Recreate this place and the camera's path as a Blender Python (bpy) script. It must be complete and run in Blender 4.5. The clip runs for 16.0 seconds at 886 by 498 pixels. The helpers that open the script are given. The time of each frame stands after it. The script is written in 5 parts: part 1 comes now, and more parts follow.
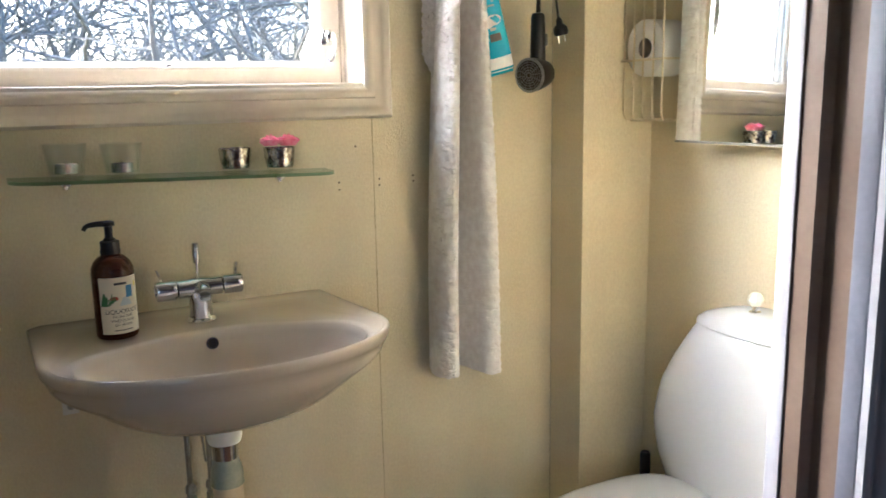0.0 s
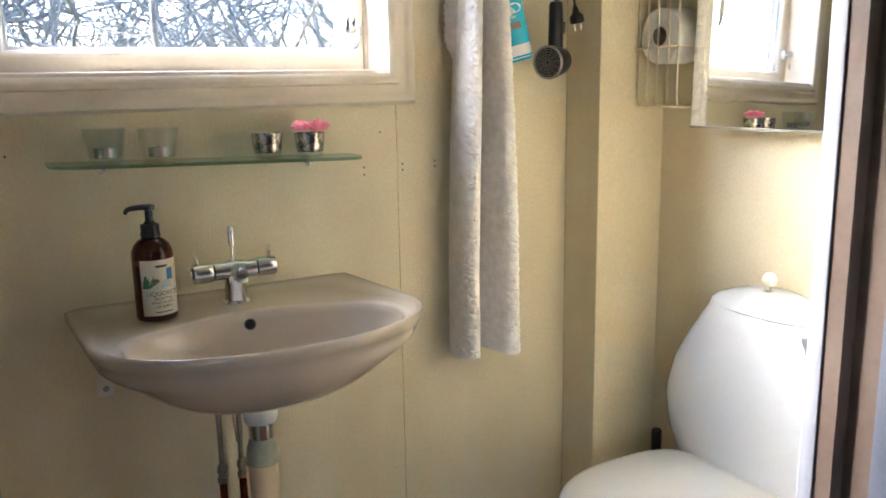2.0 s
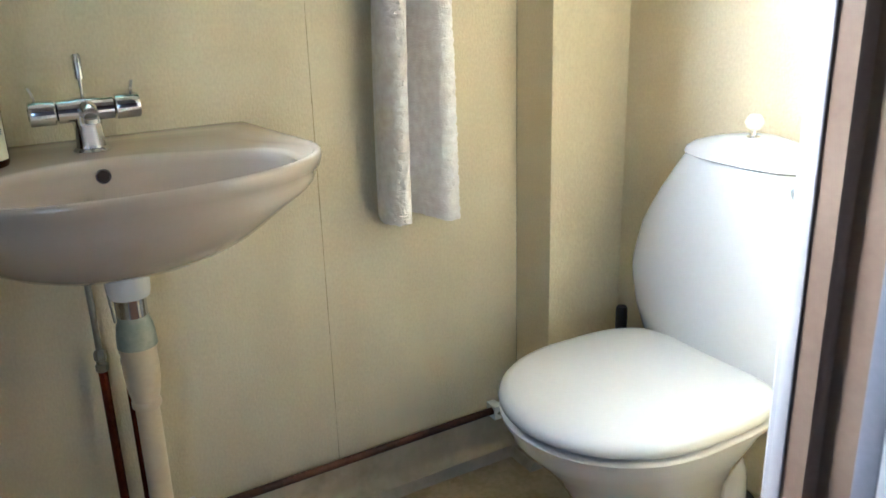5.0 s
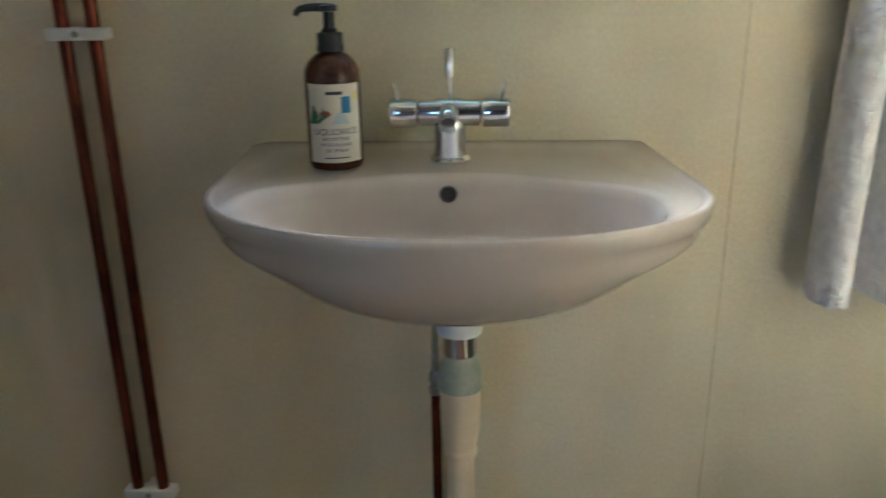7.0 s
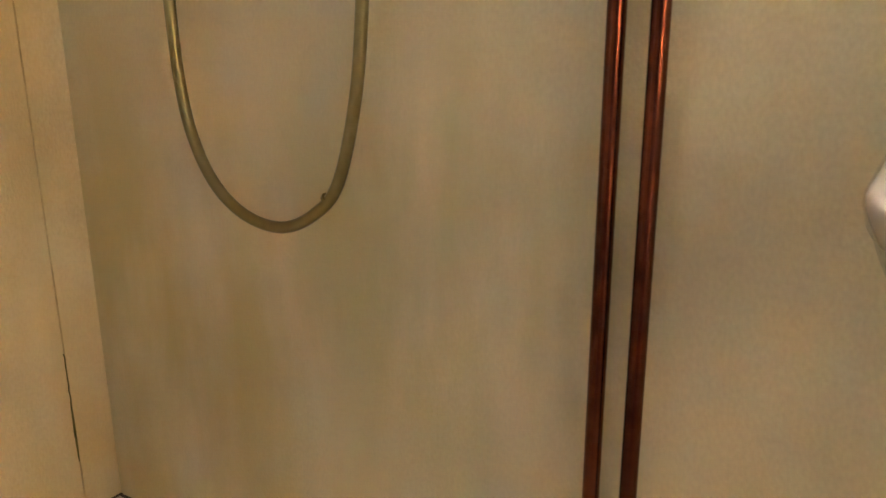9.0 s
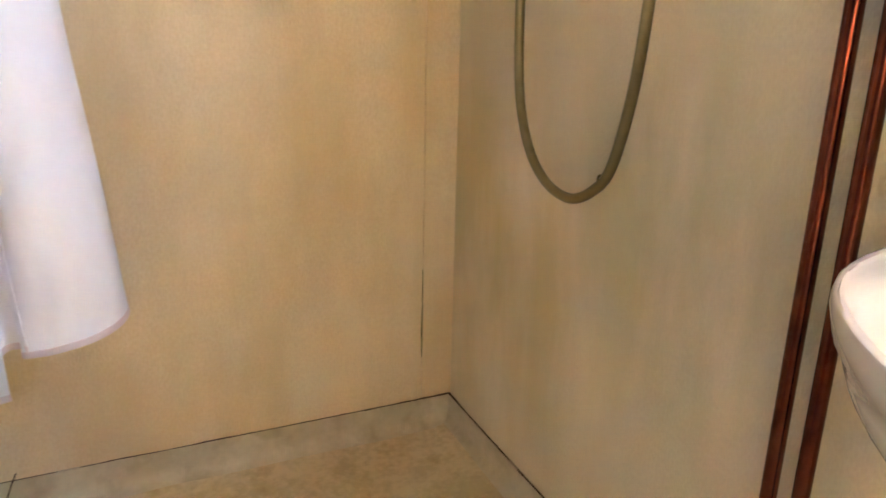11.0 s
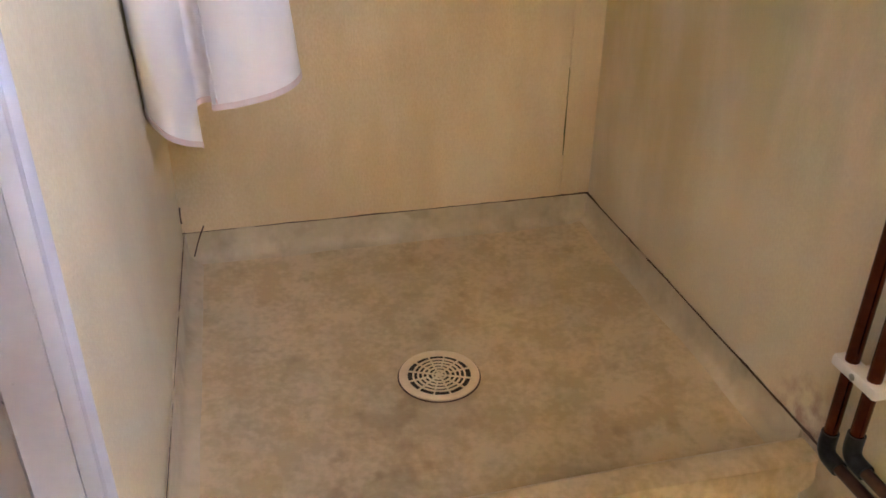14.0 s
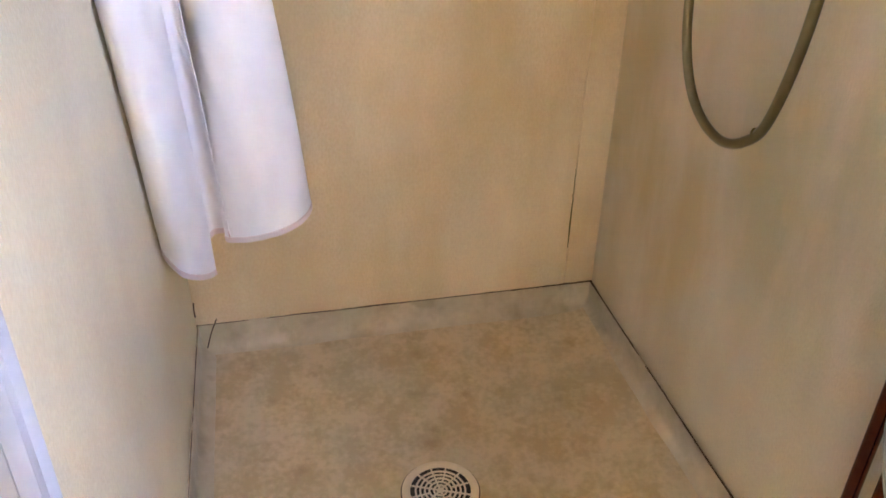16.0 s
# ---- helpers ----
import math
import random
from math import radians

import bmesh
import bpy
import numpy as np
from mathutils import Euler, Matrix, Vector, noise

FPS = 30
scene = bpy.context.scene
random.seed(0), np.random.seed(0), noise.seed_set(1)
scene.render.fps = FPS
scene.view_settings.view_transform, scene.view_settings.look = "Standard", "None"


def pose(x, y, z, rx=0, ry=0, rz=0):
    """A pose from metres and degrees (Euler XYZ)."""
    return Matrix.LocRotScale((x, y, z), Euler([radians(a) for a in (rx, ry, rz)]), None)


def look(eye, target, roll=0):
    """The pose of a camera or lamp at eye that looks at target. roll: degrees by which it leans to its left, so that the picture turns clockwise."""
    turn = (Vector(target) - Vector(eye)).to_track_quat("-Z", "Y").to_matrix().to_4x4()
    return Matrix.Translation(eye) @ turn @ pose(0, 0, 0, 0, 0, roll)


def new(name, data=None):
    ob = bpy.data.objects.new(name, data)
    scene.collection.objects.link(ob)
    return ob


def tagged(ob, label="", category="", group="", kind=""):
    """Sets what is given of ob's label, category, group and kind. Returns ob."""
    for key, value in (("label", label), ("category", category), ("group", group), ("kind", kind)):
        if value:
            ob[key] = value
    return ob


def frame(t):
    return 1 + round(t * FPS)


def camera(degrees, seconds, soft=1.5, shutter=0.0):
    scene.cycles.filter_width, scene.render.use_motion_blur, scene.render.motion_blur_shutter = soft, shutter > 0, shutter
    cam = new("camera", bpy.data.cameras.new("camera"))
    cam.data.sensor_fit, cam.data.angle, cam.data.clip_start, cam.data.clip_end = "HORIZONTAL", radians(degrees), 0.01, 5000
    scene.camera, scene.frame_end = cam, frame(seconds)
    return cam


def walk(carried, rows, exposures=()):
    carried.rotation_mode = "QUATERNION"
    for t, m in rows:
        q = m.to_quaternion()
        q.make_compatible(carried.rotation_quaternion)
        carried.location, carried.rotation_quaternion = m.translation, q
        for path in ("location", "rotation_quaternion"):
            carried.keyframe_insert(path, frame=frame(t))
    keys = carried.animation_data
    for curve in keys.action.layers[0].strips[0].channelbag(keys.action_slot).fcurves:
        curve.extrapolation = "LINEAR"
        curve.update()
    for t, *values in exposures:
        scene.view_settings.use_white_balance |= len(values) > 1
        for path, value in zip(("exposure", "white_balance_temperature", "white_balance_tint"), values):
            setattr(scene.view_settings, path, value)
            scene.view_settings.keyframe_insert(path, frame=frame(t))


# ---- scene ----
cam = camera(56.2, 16.0, shutter=0.3)
PATH = [
    (0, (-0.285, -1.605, 1.243), (0.627, 0.135, 0.864), -1.1),
    (0.5, (-0.283, -1.597, 1.256), (0.517, 0.194, 0.867), -1.1),
    (1, (-0.287, -1.569, 1.244), (0.486, 0.234, 0.854), -1.1),
    (1.5, (-0.338, -1.568, 1.259), (0.481, 0.214, 0.866), -1.2),
    (2, (-0.397, -1.59, 1.238), (0.569, 0.114, 0.835), -1.0),
    (2.5, (-0.423, -1.603, 1.195), (0.623, 0.05, 0.78), -1.1),
    (3, (-0.447, -1.631, 1.146), (0.638, -0.017, 0.679), -1.2),
    (3.5, (-0.451, -1.648, 1.105), (0.651, -0.066, 0.573), -1.2),
    (3.7, (-0.437, -1.65, 1.102), (0.659, -0.078, 0.532), -1.5),
    (6, (0.009, -1.179, 1.072), (0.671, 0.587, 0.406), -0.7),
    (6.5, (0.019, -1.128, 1.080), (0.392, 0.720, 0.416), -0.7),
    (7, (0.042, -1.159, 1.096), (-0.054, 0.719, 0.418), -0.9),
    (7.5, (0.024, -1.173, 1.094), (-0.394, 0.657, 0.407), -1.1),
    (8, (-0.076, -1.075, 1.047), (-0.723, 0.700, 0.390), -0.8),
    (8.5, (-0.173, -0.932, 1.019), (-0.990, 0.780, 0.387), -0.6),
    (9, (-0.222, -0.785, 0.946), (-1.274, 0.820, 0.374), -0.2),
    (9.2, (-0.226, -0.745, 0.960), (-1.331, 0.806, 0.362), 0.2),
    (11.3, (0.083, -0.701, 0.998), (-1.683, -0.028, 0.346), 1.2),
    (11.5, (0.096, -0.711, 0.972), (-1.687, -0.089, 0.314), 1.0),
    (12, (0.141, -0.718, 0.931), (-1.651, -0.175, 0.228), 0.4),
    (12.5, (0.17, -0.736, 0.916), (-1.602, -0.218, 0.148), 0.4),
    (13, (0.186, -0.74, 0.911), (-1.558, -0.261, 0.057), 0.4),
    (13.5, (0.191, -0.742, 0.908), (-1.531, -0.296, -0.006), 0.4),
    (14, (0.19, -0.747, 0.911), (-1.509, -0.331, -0.059), 0.4),
    (14.5, (0.184, -0.744, 0.922), (-1.494, -0.351, -0.094), 0.5),
    (15, (0.149, -0.733, 0.981), (-1.517, -0.349, -0.057), 0.8),
    (15.5, (0.115, -0.724, 1.087), (-1.544, -0.344, 0.038), 0.9),
    (16, (0.086, -0.712, 1.19), (-1.572, -0.335, 0.136), 1.0),
]
walk(cam, [(t, look(eye, target, roll)) for t, eye, target, roll in PATH], [(0, 4.05, 5200, 8), (2, 4.15, 5150, 8), (3.7, 4.4, 5050, 5), (6, 4.3, 4650, 2), (7, 4.05, 4650, 3), (8, 4.55, 5250, 8), (9.2, 5.5, 6200, 9), (11.3, 5.7, 5700, 14), (14, 5.45, 5700, 18), (16, 5.65, 5300, 17)])

# ---- light ----
world = bpy.data.worlds.new("world")
scene.world = world
world.use_nodes = True
_n, _l = world.node_tree.nodes, world.node_tree.links
sky = _n.new("ShaderNodeTexSky")
sky.sky_type = "NISHITA"
sky.sun_disc = False
sky.sun_elevation, sky.sun_rotation = radians(31), radians(320)
sky.air_density, sky.dust_density = 1.0, 5.0
_l.new(sky.outputs[0], _n["Background"].inputs[0])
_n["Background"].inputs[1].default_value = 0.15
sun = new("sun", bpy.data.lights.new("sun", "SUN"))
sun.data.energy, sun.data.angle, sun.data.color = 0.5, radians(20), (1.0, 0.98, 0.95)
sun.matrix_world = look((-5.51, 6.566, 5.15), (0, 0, 0))



def sky_portal(x0, x1, z0, z1, y, turn):
    """Guides the sky's own light through a wall opening."""
    p = new("sky_portal", bpy.data.lights.new("sky_portal", "AREA"))
    p.data.shape, p.data.size, p.data.size_y = "RECTANGLE", x1 - x0, z1 - z0
    p.data.cycles.is_portal = True
    p.matrix_world = look(((x0 + x1) / 2, y, (z0 + z1) / 2), ((x0 + x1) / 2, y + turn, (z0 + z1) / 2))


sky_portal(-0.365, 0.379, 1.247, 2.05, 0.15, -1)
# portal for the added, unseen opening that fills the hall with light
sky_portal(-1.50, -0.75, 1.00, 1.50, -3.05, 1)


# ---- materials ----
def material(name, color, color2=None, rough=0.5, metal=0.0, scale=6.0, fine=120.0, bump=0.0, bump_scale=200.0, stretch=(1, 1, 1), coat=0.0, mix=0.5, rough_var=0.08, grain=0.35):
    """A surface with a wide and a fine variation between two colours, uneven gloss and a fine relief."""
    m = bpy.data.materials.new(name)
    m.use_nodes = True
    n, l = m.node_tree.nodes, m.node_tree.links
    b = n["Principled BSDF"]
    b.inputs["Metallic"].default_value = metal
    b.inputs["Coat Weight"].default_value = coat
    b.inputs["Coat Roughness"].default_value = 0.08
    co = n.new("ShaderNodeTexCoord")
    mp = n.new("ShaderNodeMapping")
    mp.inputs["Scale"].default_value = stretch
    l.new(co.outputs["Object"], mp.inputs["Vector"])
    wide, small = n.new("ShaderNodeTexNoise"), n.new("ShaderNodeTexNoise")
    for tx, s, d in ((wide, scale, 4), (small, fine, 2)):
        tx.inputs["Scale"].default_value, tx.inputs["Detail"].default_value = s, d
        l.new(mp.outputs[0], tx.inputs["Vector"])
    add = n.new("ShaderNodeMath")
    add.operation = "MULTIPLY_ADD"
    add.inputs[1].default_value = grain
    l.new(small.outputs[0], add.inputs[0])
    l.new(wide.outputs[0], add.inputs[2])
    ramp = n.new("ShaderNodeValToRGB")
    ramp.color_ramp.elements[0].position, ramp.color_ramp.elements[1].position = 0.505 + grain / 2 - mix / 2.6, 0.505 + grain / 2 + mix / 2.6
    ramp.color_ramp.elements[0].color = (*(color2 or [c * 0.9 for c in color]), 1)
    ramp.color_ramp.elements[1].color = (*color, 1)
    l.new(add.outputs[0], ramp.inputs[0])
    l.new(ramp.outputs[0], b.inputs["Base Color"])
    rr = n.new("ShaderNodeMapRange")
    rr.inputs["To Min"].default_value, rr.inputs["To Max"].default_value = max(0.02, rough - rough_var), min(1, rough + rough_var)
    l.new(wide.outputs[0], rr.inputs["Value"])
    l.new(rr.outputs[0], b.inputs["Roughness"])
    if bump:
        bt, bp = n.new("ShaderNodeTexNoise"), n.new("ShaderNodeBump")
        bt.inputs["Scale"].default_value, bt.inputs["Detail"].default_value = bump_scale, 3
        l.new(mp.outputs[0], bt.inputs["Vector"])
        l.new(bt.outputs[0], bp.inputs["Height"])
        bp.inputs["Strength"].default_value, bp.inputs["Distance"].default_value = bump, 0.004
        l.new(bp.outputs[0], b.inputs["Normal"])
    return m


def stain(m, color, scale, low, high, stretch=(1, 1, 1), amount=0.7, center=None, radius=0.3):
    """Lays a blotched stain over a material; with a centre it stays near that place (in the mesh's own metres)."""
    n, l = m.node_tree.nodes, m.node_tree.links
    b = n["Principled BSDF"]
    src = b.inputs["Base Color"].links[0].from_socket
    co, mp, tx = n.new("ShaderNodeTexCoord"), n.new("ShaderNodeMapping"), n.new("ShaderNodeTexNoise")
    mp.inputs["Scale"].default_value = stretch
    mp.inputs["Location"].default_value = (3.1, 1.7, 5.3)
    tx.inputs["Scale"].default_value, tx.inputs["Detail"].default_value = scale, 5
    l.new(co.outputs["Object"], mp.inputs["Vector"])
    l.new(mp.outputs[0], tx.inputs["Vector"])
    mr = n.new("ShaderNodeMapRange")
    mr.inputs["From Min"].default_value, mr.inputs["From Max"].default_value = low, high
    mr.inputs["To Max"].default_value = amount
    l.new(tx.outputs[0], mr.inputs["Value"])
    fac = mr.outputs[0]
    if center:
        vd, fr, mu = n.new("ShaderNodeVectorMath"), n.new("ShaderNodeMapRange"), n.new("ShaderNodeMath")
        vd.operation, mu.operation = "DISTANCE", "MULTIPLY"
        vd.inputs[1].default_value = center
        l.new(co.outputs["Object"], vd.inputs[0])
        fr.interpolation_type = "SMOOTHSTEP"
        fr.inputs["From Min"].default_value, fr.inputs["From Max"].default_value = radius, radius * 0.2
        l.new(vd.outputs["Value"], fr.inputs["Value"])
        l.new(fac, mu.inputs[0])
        l.new(fr.outputs[0], mu.inputs[1])
        fac = mu.outputs[0]
    mx = n.new("ShaderNodeMix")
    mx.data_type = "RGBA"
    l.new(fac, mx.inputs[0])
    l.new(src, mx.inputs[6])
    mx.inputs[7].default_value = (*color, 1)
    l.new(mx.outputs[2], b.inputs["Base Color"])
    return m


def glass(name, color=(1, 1, 1), rough=0.0, ior=1.45):
    m = bpy.data.materials.new(name)
    m.use_nodes = True
    b = m.node_tree.nodes["Principled BSDF"]
    b.inputs["Base Color"].default_value = (*color, 1)
    b.inputs["Roughness"].default_value, b.inputs["IOR"].default_value = rough, ior
    b.inputs["Transmission Weight"].default_value = 1.0
    return m


def thin_glass(name):
    """Clear glass of thin walls: seen through, with a gloss that grows towards the rims."""
    m = bpy.data.materials.new(name)
    m.use_nodes = True
    n, l = m.node_tree.nodes, m.node_tree.links
    n.remove(n["Principled BSDF"])
    mix, clear, gloss, facing, rise = n.new("ShaderNodeMixShader"), n.new("ShaderNodeBsdfTransparent"), n.new("ShaderNodeBsdfGlossy"), n.new("ShaderNodeLayerWeight"), n.new("ShaderNodeMapRange")
    clear.inputs[0].default_value = (0.955, 0.965, 0.96, 1)
    gloss.inputs["Roughness"].default_value = 0.03
    facing.inputs["Blend"].default_value = 0.25
    rise.inputs["To Min"].default_value, rise.inputs["To Max"].default_value = 0.03, 0.30
    l.new(facing.outputs["Facing"], rise.inputs["Value"])
    l.new(rise.outputs[0], mix.inputs[0])
    l.new(clear.outputs[0], mix.inputs[1])
    l.new(gloss.outputs[0], mix.inputs[2])
    l.new(mix.outputs[0], n["Material Output"].inputs[0])
    return m


M_WALL = material("wall_panel", (0.76, 0.665, 0.455), (0.66, 0.56, 0.365), 0.5, scale=3.0, fine=230, bump=0.35, bump_scale=280, stretch=(1, 1, 0.6), mix=0.46, grain=0.6)
stain(M_WALL, (0.46, 0.37, 0.21), 4, 0.5, 0.8, (1, 1, 0.5), 0.35)
M_SHOWER = material("shower_panel", (0.78, 0.62, 0.385), (0.69, 0.52, 0.305), 0.42, scale=3.5, fine=210, bump=0.35, bump_scale=260, stretch=(1, 1, 0.6), mix=0.46, grain=0.6)
stain(M_SHOWER, (0.60, 0.43, 0.20), 4, 0.42, 0.66, (1.6, 1.6, 0.5), 0.6)
stain(M_SHOWER, (0.88, 0.74, 0.52), 3, 0.5, 0.7, (1, 1, 0.5), 0.4)
stain(M_WALL, (0.70, 0.54, 0.39), 3, 0.3, 0.5, (1, 1, 0.6), 0.55, (-1.0, 0, 0.55), 0.85)
stain(M_WALL, (0.44, 0.41, 0.20), 9, 0.32, 0.60, (1.4, 1, 0.4), 0.6, (-0.76, 0, 0.66), 0.40)
stain(M_WALL, (0.54, 0.41, 0.18), 6, 0.34, 0.62, (1.4, 1, 0.45), 0.8, (-1.28, 0, 0.50), 0.60)
stain(M_WALL, (0.33, 0.14, 0.09), 30, 0.42, 0.62, amount=0.7, center=(-0.60, 0, 0.10), radius=0.11)
M_CORE = material("wall_core", (0.30, 0.26, 0.2), rough=0.8)
M_JOINT = material("joint_filler", (0.62, 0.51, 0.31), (0.36, 0.28, 0.15), 0.7, scale=25, fine=150)
M_HALL = material("hall_wallpaper", (0.19, 0.155, 0.175), (0.16, 0.13, 0.15), 0.7, scale=8, bump=0.1, bump_scale=150)
M_CEIL = material("ceiling_board", (0.78, 0.74, 0.64), (0.72, 0.67, 0.56), 0.6)
M_TRIM = material("cream_paint", (0.80, 0.71, 0.585), (0.72, 0.62, 0.50), 0.42, scale=8, fine=90, bump=0.06, bump_scale=90, coat=0.1)
M_TAUPE = material("taupe_jamb", (0.20, 0.145, 0.105), (0.16, 0.11, 0.08), 0.4, scale=6)
M_SLATE = material("slate_strip", (0.17, 0.175, 0.21), (0.13, 0.135, 0.165), 0.4, scale=6)
M_DOOR = material("door_paint", (0.46, 0.45, 0.475), (0.41, 0.40, 0.425), 0.3, scale=8, fine=90, bump=0.05, bump_scale=80, coat=0.2)
M_VINYL = material("vinyl_floor", (0.61, 0.46, 0.265), (0.47, 0.345, 0.185), 0.38, scale=14, fine=75, bump=0.1, bump_scale=160, mix=0.36, grain=0.6)
stain(M_VINYL, (0.30, 0.20, 0.10), 22, 0.58, 0.75, amount=0.5)
stain(M_VINYL, (0.50, 0.44, 0.30), 7, 0.5, 0.7, amount=0.3)
stain(M_VINYL, (0.27, 0.17, 0.09), 11, 0.50, 0.60, amount=0.45, center=(-0.79, -0.58, 0.0), radius=0.24)
M_COVE = material("vinyl_cove", (0.60, 0.495, 0.335), (0.49, 0.40, 0.255), 0.4, scale=12, fine=60, bump=0.06, bump_scale=160, mix=0.4)
stain(M_COVE, (0.22, 0.15, 0.08), 14, 0.55, 0.75, amount=0.5)
# old sealant's colour, used for the drain's painted gap shadow too
M_SEAL_SHADOW = material("sealant_and_gap_shadow", (0.13, 0.07, 0.045), (0.05, 0.025, 0.017), 0.7, scale=40)
M_CRACK = material("stained_gap", (0.20, 0.17, 0.06), (0.09, 0.075, 0.03), 0.8, scale=40)
M_SINK = material("beige_porcelain", (0.56, 0.475, 0.375), (0.54, 0.455, 0.355), 0.12, scale=3, coat=0.5, rough_var=0.03)
M_TOILET = material("white_porcelain", (0.60, 0.595, 0.585), (0.57, 0.565, 0.55), 0.1, scale=3, coat=0.5, rough_var=0.03)
M_SEAT = material("toilet_plastic", (0.60, 0.59, 0.56), (0.57, 0.56, 0.53), 0.22, scale=3, rough_var=0.04)
M_CHROME = material("chrome", (0.75, 0.75, 0.76), (0.66, 0.66, 0.67), 0.12, 1.0, scale=20, rough_var=0.06)
M_STEEL = material("brushed_steel", (0.42, 0.41, 0.38), (0.33, 0.32, 0.28), 0.35, 1.0, scale=30)
M_COPPER = material("copper_pipe", (0.20, 0.052, 0.025), (0.085, 0.025, 0.014), 0.25, 1.0, scale=12, fine=70)
M_DARKCOPPER = material("tarnished_copper", (0.13, 0.06, 0.035), (0.06, 0.035, 0.025), 0.4, 0.7, scale=14)
M_SOLDER = material("dark_fitting", (0.05, 0.05, 0.045), (0.02, 0.02, 0.02), 0.4, 0.6, scale=30)
M_HOSE = material("bronze_hose", (0.25, 0.20, 0.095), (0.22, 0.178, 0.083), 0.30, 0.85, scale=20)
M_PLASTIC = material("white_plastic", (0.78, 0.76, 0.71), (0.72, 0.69, 0.62), 0.35)
M_DRAINPIPE = material("cream_pipe", (0.76, 0.62, 0.40), (0.68, 0.53, 0.32), 0.4, scale=10)
M_VERDIGRIS = material("greened_collar", (0.48, 0.46, 0.33), (0.30, 0.32, 0.23), 0.5, scale=25)
M_BLACK = material("black_plastic", (0.008, 0.008, 0.009), (0.005, 0.005, 0.006), 0.36)
M_AMBER = glass("amber_plastic", (0.09, 0.018, 0.006), 0.05)
M_AMBER.node_tree.nodes["Principled BSDF"].inputs["Transmission Weight"].default_value = 0.45
M_LIQUID = material("dark_soap", (0.05, 0.012, 0.004), (0.04, 0.01, 0.003), 0.3)
M_LABEL = material("paper_label", (0.72, 0.66, 0.52), (0.68, 0.61, 0.46), 0.6)
M_INK = material("dark_ink", (0.04, 0.045, 0.06), rough=0.6)
M_BLUE = material("blue_print", (0.06, 0.22, 0.42), rough=0.55)
M_GREEN = material("green_print", (0.05, 0.16, 0.06), rough=0.55)
M_RED = material("red_print", (0.42, 0.06, 0.04), rough=0.55)
M_PALE = material("pale_print", (0.52, 0.58, 0.58), rough=0.55)
M_TOWEL = material("terry_towel", (0.90, 0.86, 0.83), (0.77, 0.71, 0.68), 0.95, scale=60, fine=420, bump=0.6, bump_scale=330)
M_CURTAIN = material("shower_curtain", (0.86, 0.825, 0.83), (0.82, 0.785, 0.79), 0.4, scale=10, bump=0.08, bump_scale=90)
M_HEM = material("pink_hem", (0.72, 0.55, 0.54), (0.70, 0.60, 0.59), 0.6, scale=30)
M_CLEAR = thin_glass("clear_glass")
# even grey tint that dims the sky seen through the pane
M_PANE = glass("tinted_window_glass", (0.84, 0.86, 0.88))
M_SHELF = glass("green_glass", (0.50, 0.78, 0.66))
M_MERCURY = material("silvered_glass", (0.72, 0.69, 0.66), (0.22, 0.19, 0.17), 0.15, 1.0, scale=70, fine=200, bump=0.35, bump_scale=120, mix=0.3)
M_ALU = material("tealight_tin", (0.70, 0.70, 0.72), (0.6, 0.6, 0.62), 0.25, 1.0, scale=40)
M_WAX = material("white_wax", (0.82, 0.80, 0.74), rough=0.5)
M_PETAL = material("pink_petal", (0.80, 0.16, 0.28), (0.86, 0.36, 0.46), 0.6, scale=60)
M_PACK = material("blue_pack", (0.04, 0.40, 0.62), (0.05, 0.46, 0.68), 0.25, scale=20)
M_COTTON = material("cotton", (0.84, 0.84, 0.84), (0.76, 0.78, 0.8), 0.9, scale=60, bump=0.4, bump_scale=120)
M_YELLOW = material("yellow_print", (0.75, 0.62, 0.10), rough=0.4)
M_PAPER = material("toilet_paper", (0.82, 0.79, 0.74), (0.78, 0.75, 0.69), 0.95, bump=0.3, bump_scale=200)
M_CARD = material("grey_card", (0.30, 0.26, 0.22), rough=0.9)
M_WIRE = material("cream_wire", (0.76, 0.66, 0.46), (0.66, 0.55, 0.36), 0.35, scale=30)
M_MIRROR = material("mirror_silver", (0.9, 0.91, 0.9), (0.9, 0.91, 0.9), 0.02, 1.0, rough_var=0.0)
M_GRATE = material("drain_plastic", (0.78, 0.63, 0.42), (0.68, 0.52, 0.32), 0.4, scale=20)
M_VOID = material("drain_dark", (0.03, 0.02, 0.012), rough=0.8)
M_RUBBER = material("black_rubber", (0.025, 0.025, 0.025), rough=0.5)
M_GREY = material("grey_plastic", (0.16, 0.16, 0.155), (0.11, 0.11, 0.105), 0.45)
M_RUST = material("rust", (0.25, 0.09, 0.03), (0.15, 0.05, 0.02), 0.9, scale=50)
M_CRYSTAL = material("ivory_knob", (0.84, 0.80, 0.66), (0.80, 0.75, 0.6), 0.15, scale=10)
M_WOODFLOOR = material("wood_floor", (0.34, 0.15, 0.06), (0.26, 0.11, 0.04), 0.35, scale=5, stretch=(1, 8, 1))
M_BARK = material("grey_bark", (0.105, 0.098, 0.088), (0.17, 0.16, 0.145), 0.9, scale=30, bump=0.5, bump_scale=60)
M_GROUND = material("grass_ground", (0.16, 0.15, 0.08), (0.10, 0.10, 0.05), 0.95, scale=0.6, fine=8)
M_ROOF = material("roof_felt", (0.10, 0.095, 0.11), (0.07, 0.065, 0.075), 0.8, scale=4, fine=30)
M_REDWALL = material("red_boards", (0.30, 0.07, 0.045), (0.24, 0.055, 0.035), 0.8, scale=4)


# ---- makers ----
def thing(name, loc, label, category, group="", kind=""):
    ob = new(name)
    ob.empty_display_size = 0.05
    ob.location = loc
    return tagged(ob, label, category, group, kind)


